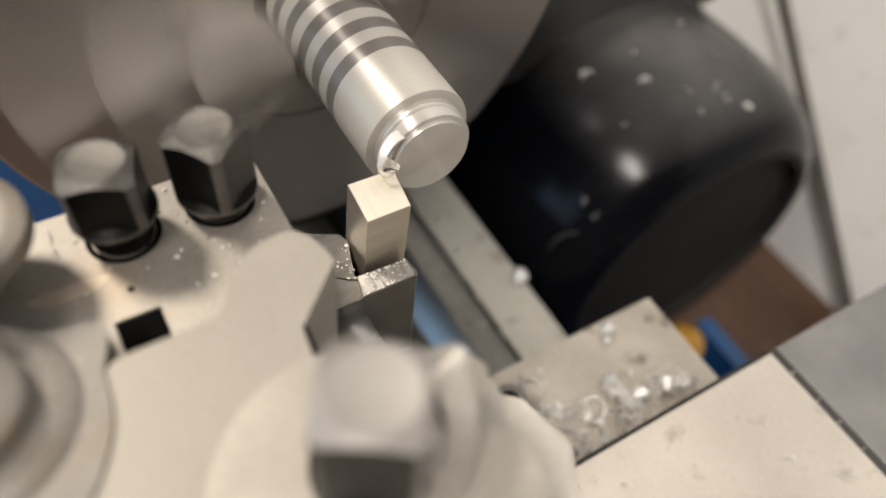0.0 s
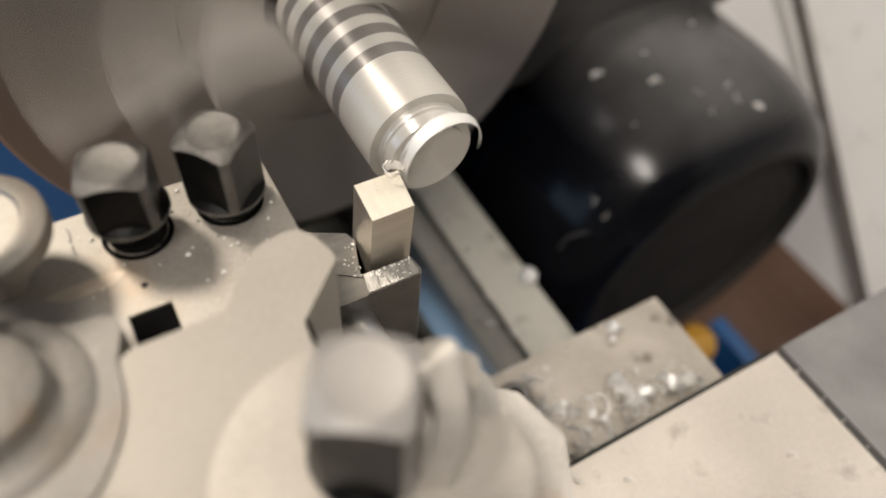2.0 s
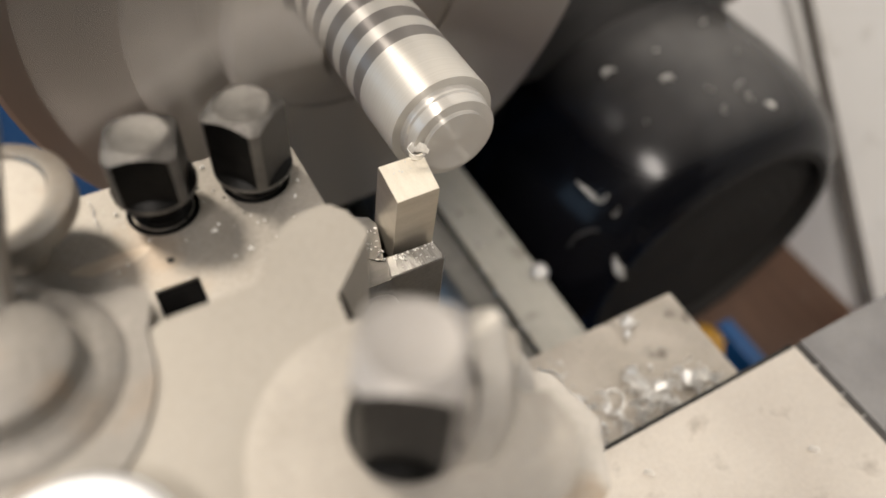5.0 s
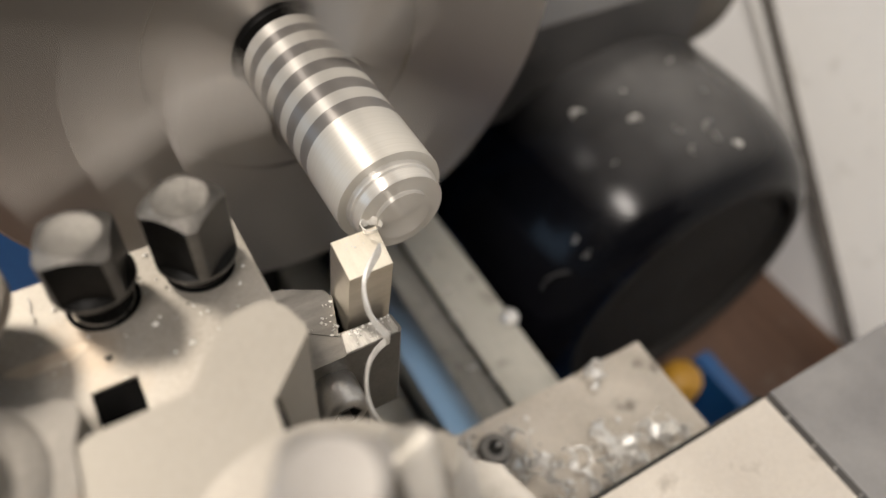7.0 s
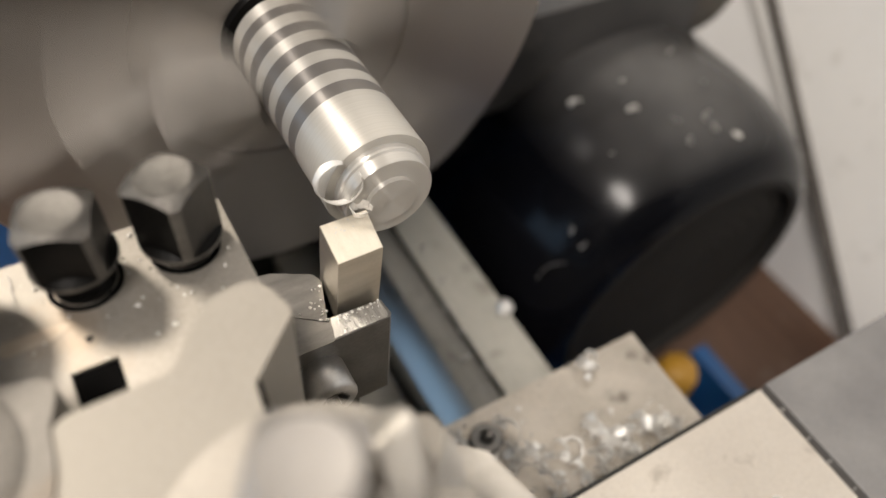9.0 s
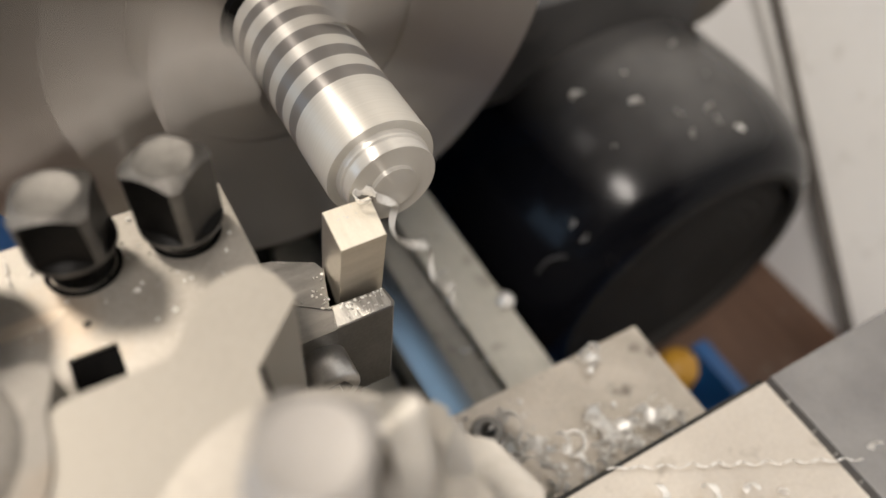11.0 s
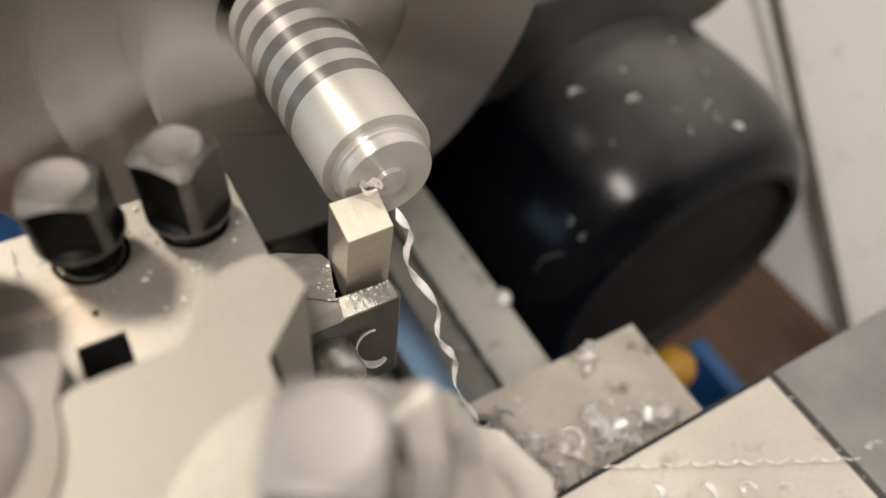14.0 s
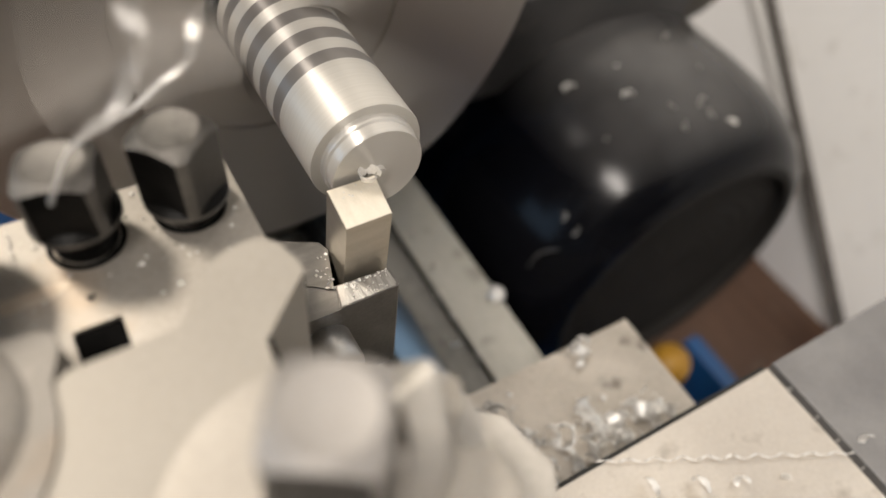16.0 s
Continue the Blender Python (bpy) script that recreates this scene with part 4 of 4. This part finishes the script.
def fly():
    """The chips that come off the tool: each leaves the bar, hangs from the tip, is thrown and drops into the tray."""
    def at(*p):
        return Vector((p[0] / 1000, p[1] / 1000, p[2] / 1000 + AXIS))

    def hang(root, end, roll=0):
        return look(at(*root), at(*end), roll)
    stock = hang((0, 8, 0), (0, 30, 0))
    tray = [hang((x, -40 - 10 * i, -232), (x + 30, -52 - 10 * i, -231)) for i, x in enumerate((90, 84, 95, 100, 88, 92, 86, 98, 82, 94))]

    def path(name, bm, rows, label):
        ob = loose(name, bm, label, group="flying chips")
        walk(ob, rows)
        return ob
    ribbon = "bright wavy aluminium chip curling off the tool"
    # thrown chips of the first pass
    loop = arc_chip(4.2, 1.8, 290, 2.5, 51)
    path("flying_chip", loop, [(k / 30, hang((-6.5, -1.0, 2.5), (-4, -9, 3), 75 * k)) for k in range(8)] + [(0.36, hang((-12, -1, 5), (-16, 2, 2), 600)), (0.5, hang((-19.5, -2, 5), (-15, 2, 2), 680)), (0.7, hang((-20, 2, 4), (-18, 8, 4), 700)), (0.9, hang((-10, 0, -30), (-6, 4, -36), 740)),
                               (1.2, tray[0]), (16, tray[0])], "bright looped chip thrown from the tool")
    for i, (a, r, out) in enumerate((((-26, 0, 5), 3.4, 3), ((-26, 1, 9), 4.4, 6), ((-29, 0, 10), 2.8, 7), ((-23, -1, 3), 3.0, 6), ((-27, 2, 8), 3.2, 9), ((-26, 0, 13), 2.6, 4), ((-24, 1, 7), 2.8, 8), ((-28, 0, 4), 3.6, 5), ((-22, 2, 11), 2.4, 3))):
        bm = arc_chip(r, 1.6, 230, 3.0, 90 + i)
        bmesh.ops.translate(bm, verts=bm.verts, vec=(out, 0, 0))
        path("flying_chip", bm, [(0, pose(0, 0.022, AXIS, 0, 0, 90)), (0.7, pose(0, 0.022, AXIS, 0, 0, 90))]
             + [(0.8 + k / 30, pose(a[0] / 1000, a[1] / 1000, a[2] / 1000 + AXIS, 40 * i, 80 * k + 60 * i, 35 * i + 25 * k)) for k in range(13)]
             + [(1.35, hang((-8, -6, -50 - 5 * i), (-6, -8, -60))), (1.7, tray[i]), (16, tray[i])], "bright springy chip whirling beside the bar")
    path("flying_chip", arc_chip(9.0, 2.4, 210, 0.5, 52), [(0, hang((0, 30, 0), (0, 20, 0)))] + [(1.2, hang((0, 20, 0), (0, 10, 0)))]
         + [(1.3 + k / 30, hang((2.5, -1.4, 0.5), (2.5, -10, 0.5), -70 * k)) for k in range(27)]
         + [(2.3, hang((40, 10, -10), (44, 4, -14), 0)), (2.5, hang((88, -10, -60), (90, 0, -70), 40)), (2.8, tray[1]), (16, tray[1])], "broad bright chip whirling round the bar end")
    path("flying_chip", arc_chip(3.2, 2.2, 170, 1.5, 53), [(0, stock), (1.35, stock), (1.5, hang((-17.5, -12, -3), (-12, -14, -5), 30)), (1.7, hang((-4, -24, -40), (0, -20, -44), 90)), (2.1, tray[2]), (16, tray[2])],
         "bright bent chip flying past the tool")
    path("flying_chip", arc_chip(3.2, 3.2, 170, 1.0, 54), [(0, stock), (1.3, stock), (1.5, hang((-12.3, -11.5, -3), (-9, -8, 0), 10)), (1.7, hang((0, -24, -30), (4, -20, -34), 70)), (2.1, tray[3]), (16, tray[3])],
         "bright bent chip flying past the tool")
    for i, (mid, r) in enumerate((((-22.1, 0.0, 12.5), 4.6), ((-23.5, -4.0, 4.5), 3.9))):
        x, y, z = mid
        path("flying_chip", arc_chip(r, 1.7, 335, 2.0, 55 + 9 * i), [(0, stock), (2.2, stock), (2.4, hang((x + 2, y + 1, z + 1), (x - 1, y - 8, z + 5), 0)), (2.5, hang((x, y, z), (x + 4, y - 8, z + 5), 40 + 90 * i)), (2.65, hang((x - 1, y, z - 3), (x + 6, y - 7, z), 90)),
                                                                 (2.9, hang((-12, -4, -40 - 6 * i), (-8, -8, -46))), (3.2, tray[4 + i]), (16, tray[4 + i])], "bright double loop of chip thrown from the tool")
    path("flying_chip", curl(15, 1.6, 6.5, 2.2, 56, bend=2), [(0, stock), (4.9, stock), (5.3, hang((-7.5, -1.5, 0.6), (-18, 4, 2), 0)), (5.5, hang((-7.2, -1.5, 0.6), (-22, 3, -1), 50)), (5.65, hang((-9, -5, 4), (-16, -20, 2), 60)),
                                                             (5.9, hang((-3, -30, -50), (0, -34, -60))), (6.2, tray[5]), (16, tray[5])], "bright crumpled chip curling off the tool")
    # the long chip of the second pass
    path("flying_chip", curl(36, 1.8, 16, 1.3, 57, thick=0.55, bend=1.5), [(0, stock), (5.4, stock),
        (5.6, hang((-11.1, -9.6, 7.3), (-13.2, -19.0, -11.8), 0)),
        (5.8, hang((-12.6, -9.6, 7.9), (-17.6, -19.0, -12.5), 10)),
        (6.0, hang((-11.8, -9.6, 7.2), (-19.8, -19.0, -19.1), 20)),
        (6.2, hang((-15.1, -9.6, 7.1), (-22.9, -19.0, -28.1), 40)),
        *[(6.3 + k / 30, hang((-6.5, -0.8, 1.5), (-6.5 + 30 * math.cos(radians(a)), 6, 1.5 + 30 * math.sin(radians(a))), 40 * k)) for k, a in enumerate((230, 165, 100, 170, 110, 180, 120, 190, 130, 170, 140, 175))],
        (6.72, hang((-8, -2, 2), (-30, -6, 2), 160)),
        (6.83, hang((-14.7, -11.5, 12.0), (-24.4, -21.5, -15.1), 170)),
        (7.0, hang((-10.5, -11.5, 8.7), (-16.5, -21.5, -18.3), 180)),
        (7.2, hang((-11.9, -11.5, 8.1), (-11.6, -21.5, -23.6), 180)),
        (7.4, hang((-9.1, -11.5, 9.7), (-12.2, -21.5, -24.9), 165)),
        (8.5, hang((-7.3, -11.5, 8.7), (-10.3, -21.5, -29.2), 172)),
        (8.67, hang((-6.9, -11.5, 8.1), (-10.2, -21.5, -31.8), 172)),
        (8.75, hang((-6, -18, -14), (-8, -26, -47), 190)),
        (8.95, hang((-4, -24, -60), (-2, -40, -88), 200)),
        (9.2, hang((60, -40, -200), (80, -60, -220), 220)),
        (9.4, tray[6]), (16, tray[6])], ribbon)
    path("flying_chip", arc_chip(4.0, 1.6, 330, 3.0, 60), [(0, stock), (8.6, stock), (8.8, hang((-5, 1.5, 4), (-7, -8, 5), 0)), (8.9, hang((-8, 1, 5), (-9, -8, 6), 75)), (9.0, hang((-9, 0, 6), (-10, -8, 7), 150)), (9.1, hang((-10, 0, 5), (-12, -8, 6), 225)),
                                                          (9.2, hang((-13, -1, 2), (-14, -8, 3), 300)), (9.5, hang((-8, -10, -40), (-8, -18, -40), 330)), (9.8, tray[7]), (16, tray[7])], "bright looped chip winding up at the tool tip")
    # a chip of the last pass that hangs at the rear of the bit
    path("flying_chip", curl(30, 1.9, 10.5, 1.8, 58, bend=2), [(0, stock), (10.6, stock), (11.1, hang((-4.2, -3, 0), (0, -18, -22), 10)), (11.3, hang((-3.6, -5, -1), (-1, -26, -22), 40)), (11.6, hang((-3.6, -5.5, -1), (-2, -27, -23), 80)), (11.85, hang((-5.5, -9, 1), (-12, -22, -20), 100)),
                                                             (12.05, hang((-8.5, -10, 0.2), (-15.8, -17.5, -22), 110)), (12.3, hang((-8, -16, -20), (-6, -22, -48))), (12.7, tray[8]), (16, tray[8])], ribbon)
    path("flying_chip", curl(36, 1.9, 11.5, 1.9, 59, bend=2.5), [(0, stock), (12.0, stock), (12.3, hang((-3, -6, -1), (-3, -26, -24), 0)), (12.5, hang((-2.8, -6, -1), (-2.6, -28.5, -25), 20)), (13.0, hang((-2.6, -6, -1), (0.8, -29.4, -23), 40)), (13.4, hang((-2.4, -6.5, -1), (-3, -24, -27), 90)),
                                                               (13.6, hang((-2.2, -6, -1), (-1, -29, -25), 70)), (14.0, hang((-1.8, -6, -1), (0.2, -33, -27), 60)), (14.3, hang((-1.2, -6, -0.4), (12, -32, -20), 60)), (14.5, hang((-0.6, -6, 0), (18, -31, -17), 70)),
                                                               (14.65, hang((16, -14, -16), (40, -14, -40), 80)), (14.85, hang((44, 30, -90), (60, 20, -125), 80)), (15.1, hang((92, 0, -200), (96, -20, -230))), (15.3, hang((90, -60, -231), (94, -90, -231))), (16, hang((90, -60, -231), (94, -90, -231)))], ribbon)
    path("flying_chip", turned_about(arc_chip(3.3, 1.5, 235, 0.6, 61, 0.3), (0, 0, 0), rz=75), [(0, stock), (12.0, stock), (12.2, pose(-0.0135, -0.0165, -0.0185 + AXIS, 62, 0, 25)), (12.9, pose(-0.0118, -0.0170, -0.0190 + AXIS, 58, 0, -10)),
        (14.05, pose(-0.0108, -0.0170, -0.0195 + AXIS, 55, 0, -8)), (14.3, pose(-0.0095, -0.019, -0.040 + AXIS, 80, 30, 20)), (14.6, pose(-0.006, -0.024, -0.070 + AXIS, 100, 60, 40)), (14.9, tray[9]), (16, tray[9])], "bright C-shaped chip resting on the tool holder screw")
    path("flying_chip", curl(13, 1.5, 7.5, 2.3, 62, bend=1), [(0, stock), (14.6, stock), (14.85, hang((-0.6, -5, 0.5), (2, -12, -6), 0)), (15.0, hang((-0.8, -6.5, -2), (-1.4, -10.5, -14), 30)), (15.3, hang((-0.6, -6.5, -2.2), (-1, -11, -14.5), 60)), (15.5, hang((0, -7, -7), (-0.8, -12, -19), 90)),
                                                             (15.7, hang((6, -16, -40), (10, -20, -50))), (15.95, hang((90, -100, -231), (94, -113, -231))), (16, hang((90, -100, -231), (94, -113, -231)))], ribbon)
    for i, (a, b) in enumerate((((-20.5, 3, 34), (-35.6, -9, 25.8)), ((-29.0, 2, 37.5), (-41.1, -10, 19.9)))):
        path("flying_chip", curl(24, 2.2, 26, 1.2, 80 + i, bend=4), [(0, hang((0, 8, 0), (0, 42, 0))), (15.55, hang((0, 8, 0), (0, 42, 0))), (15.8, hang((-9, 2, 4), (-30, -6, -6))), (15.9, hang((-14, 0, 22), (-32, -8, 34), 60)), (16, hang(a, b, 84))],
             "long bright chip whipping round the bar")
    # chips that gather on the saddle between the passes
    heap = [(36, -40), (39, -42), (46, -41), (50, -40), (54, -42), (57, -40.5), (32, -39), (28, -41), (42, -39), (47, -37.6), (6, -15), (15, -17.5), (10, -19), (24, -26), (20, -26.5), (26, -31), (7, -23), (3, -21), (37, -36.8), (59, -42), (51.1, -14.4), (54.0, -13.4)]
    rng = random.Random(5)
    for i, (x, y) in enumerate(heap):
        bm = (arc_chip(2.4, 2.2, 230, 1.2, 110 + i), arc_chip(1.7, 1.4, 300, 1.6, 110 + i), arc_chip(3.0, 1.7, 150, 0.6, 110 + i), curl(7, 1.0, 3.2, 1.1, 110 + i))[i % 4]
        away = pose(0, 0.010 + 0.002 * (i % 10), AXIS, 90, 0, 0)
        lie = pose(x / 1000, y / 1000, -0.0747 + AXIS, rng.uniform(-25, 25) + 80 * (i % 4 == 3), rng.uniform(-25, 25), rng.uniform(0, 360))
        over = pose(x / 1500, y / 1000 + 0.012, -0.030 + AXIS, 40, 30, 60)
        t = 3.4 + 0.07 * i
        path("metal_chip", bm, [(0, away), (t, away), (t + 0.12, over), (t + 0.3, lie), (16, lie)], "bright curled aluminium chip thrown on to the saddle")
    # a thin twisted strand that drops on to the cross slide, and two chips with it
    strand = curl(56, 0.42, 5.4, 0.62, 63, taper=False)
    rest = hang((28.0, -44.5, -54.6), (77.5, -68.5, -54.4))
    path("metal_strand", strand, [(0, hang((0, 6, 0), (0, 62, 0))), (10.0, hang((0, 6, 0), (0, 62, 0))), (10.5, hang((40, -60, -20), (80, -90, -30))), (10.7, rest), (16, rest)], "thin tightly twisted metal strand lying across the slide")
    for i, (x, y) in enumerate(((35, -54), (44, -59), (52, -63), (83, -70))):
        away = hang((0, 12 + 8 * i, 0), (0, 20 + 8 * i, 0))
        lie = hang((x, y, -53.9), (x + 4, y - 1, -53.6), 40 * i)
        path("metal_chip", arc_chip(2.2 + 0.3 * (i % 2), 1.6, 170, 1.0, 70 + i), [(0, away), (9.9 + 0.1 * i, away), (10.5 + 0.1 * i, lie), (16, lie)], "bright bent chip dropped on the cross slide")


room()
lathe_bed()
headstock_chuck = headstock()
bar, skin = workpiece()
motor()
saddle()
FED = cross_slide() + [tool_post()] + tool_holder()
FED += chips()


def motions():
    for ob in FED:
        home = ob.location.copy()
        walk(ob, [(t, Matrix.Translation(home + Vector((d / 1000, 0, 0)))) for t, d in FEED])
    for ob in (headstock_chuck, bar):
        home = Matrix.Translation(ob.location.copy())
        walk(ob, [(k / 30, home @ pose(0, 0, 0, 0, -80 * k, 0)) for k in range(481)])
    # each skin ring is gone, sunk level with the faced shoulder, once the tip has passed it
    ts, ds = [t for t, _ in FEED], [-d + 0.75 for _, d in FEED]
    for r, ob in skin:
        when = next((16 * k / 480 for k in range(481) if np.interp(16 * k / 480, ts, ds) < r - 0.2), 17.0)
        if when <= 0.05:
            rows = [(0, pose(0, 0.0012, 0)), (16, pose(0, 0.0012, 0))]
        elif when > 15.8:
            rows = [(0, pose(0, 0, 0)), (16, pose(0, 0, 0))]
        else:
            rows = [(0, pose(0, 0, 0)), (when, pose(0, 0, 0)), (min(16, when + 0.1), pose(0, 0.0012, 0)), (16.1, pose(0, 0.0012, 0))]
        walk(ob, rows)
    fly()


motions()
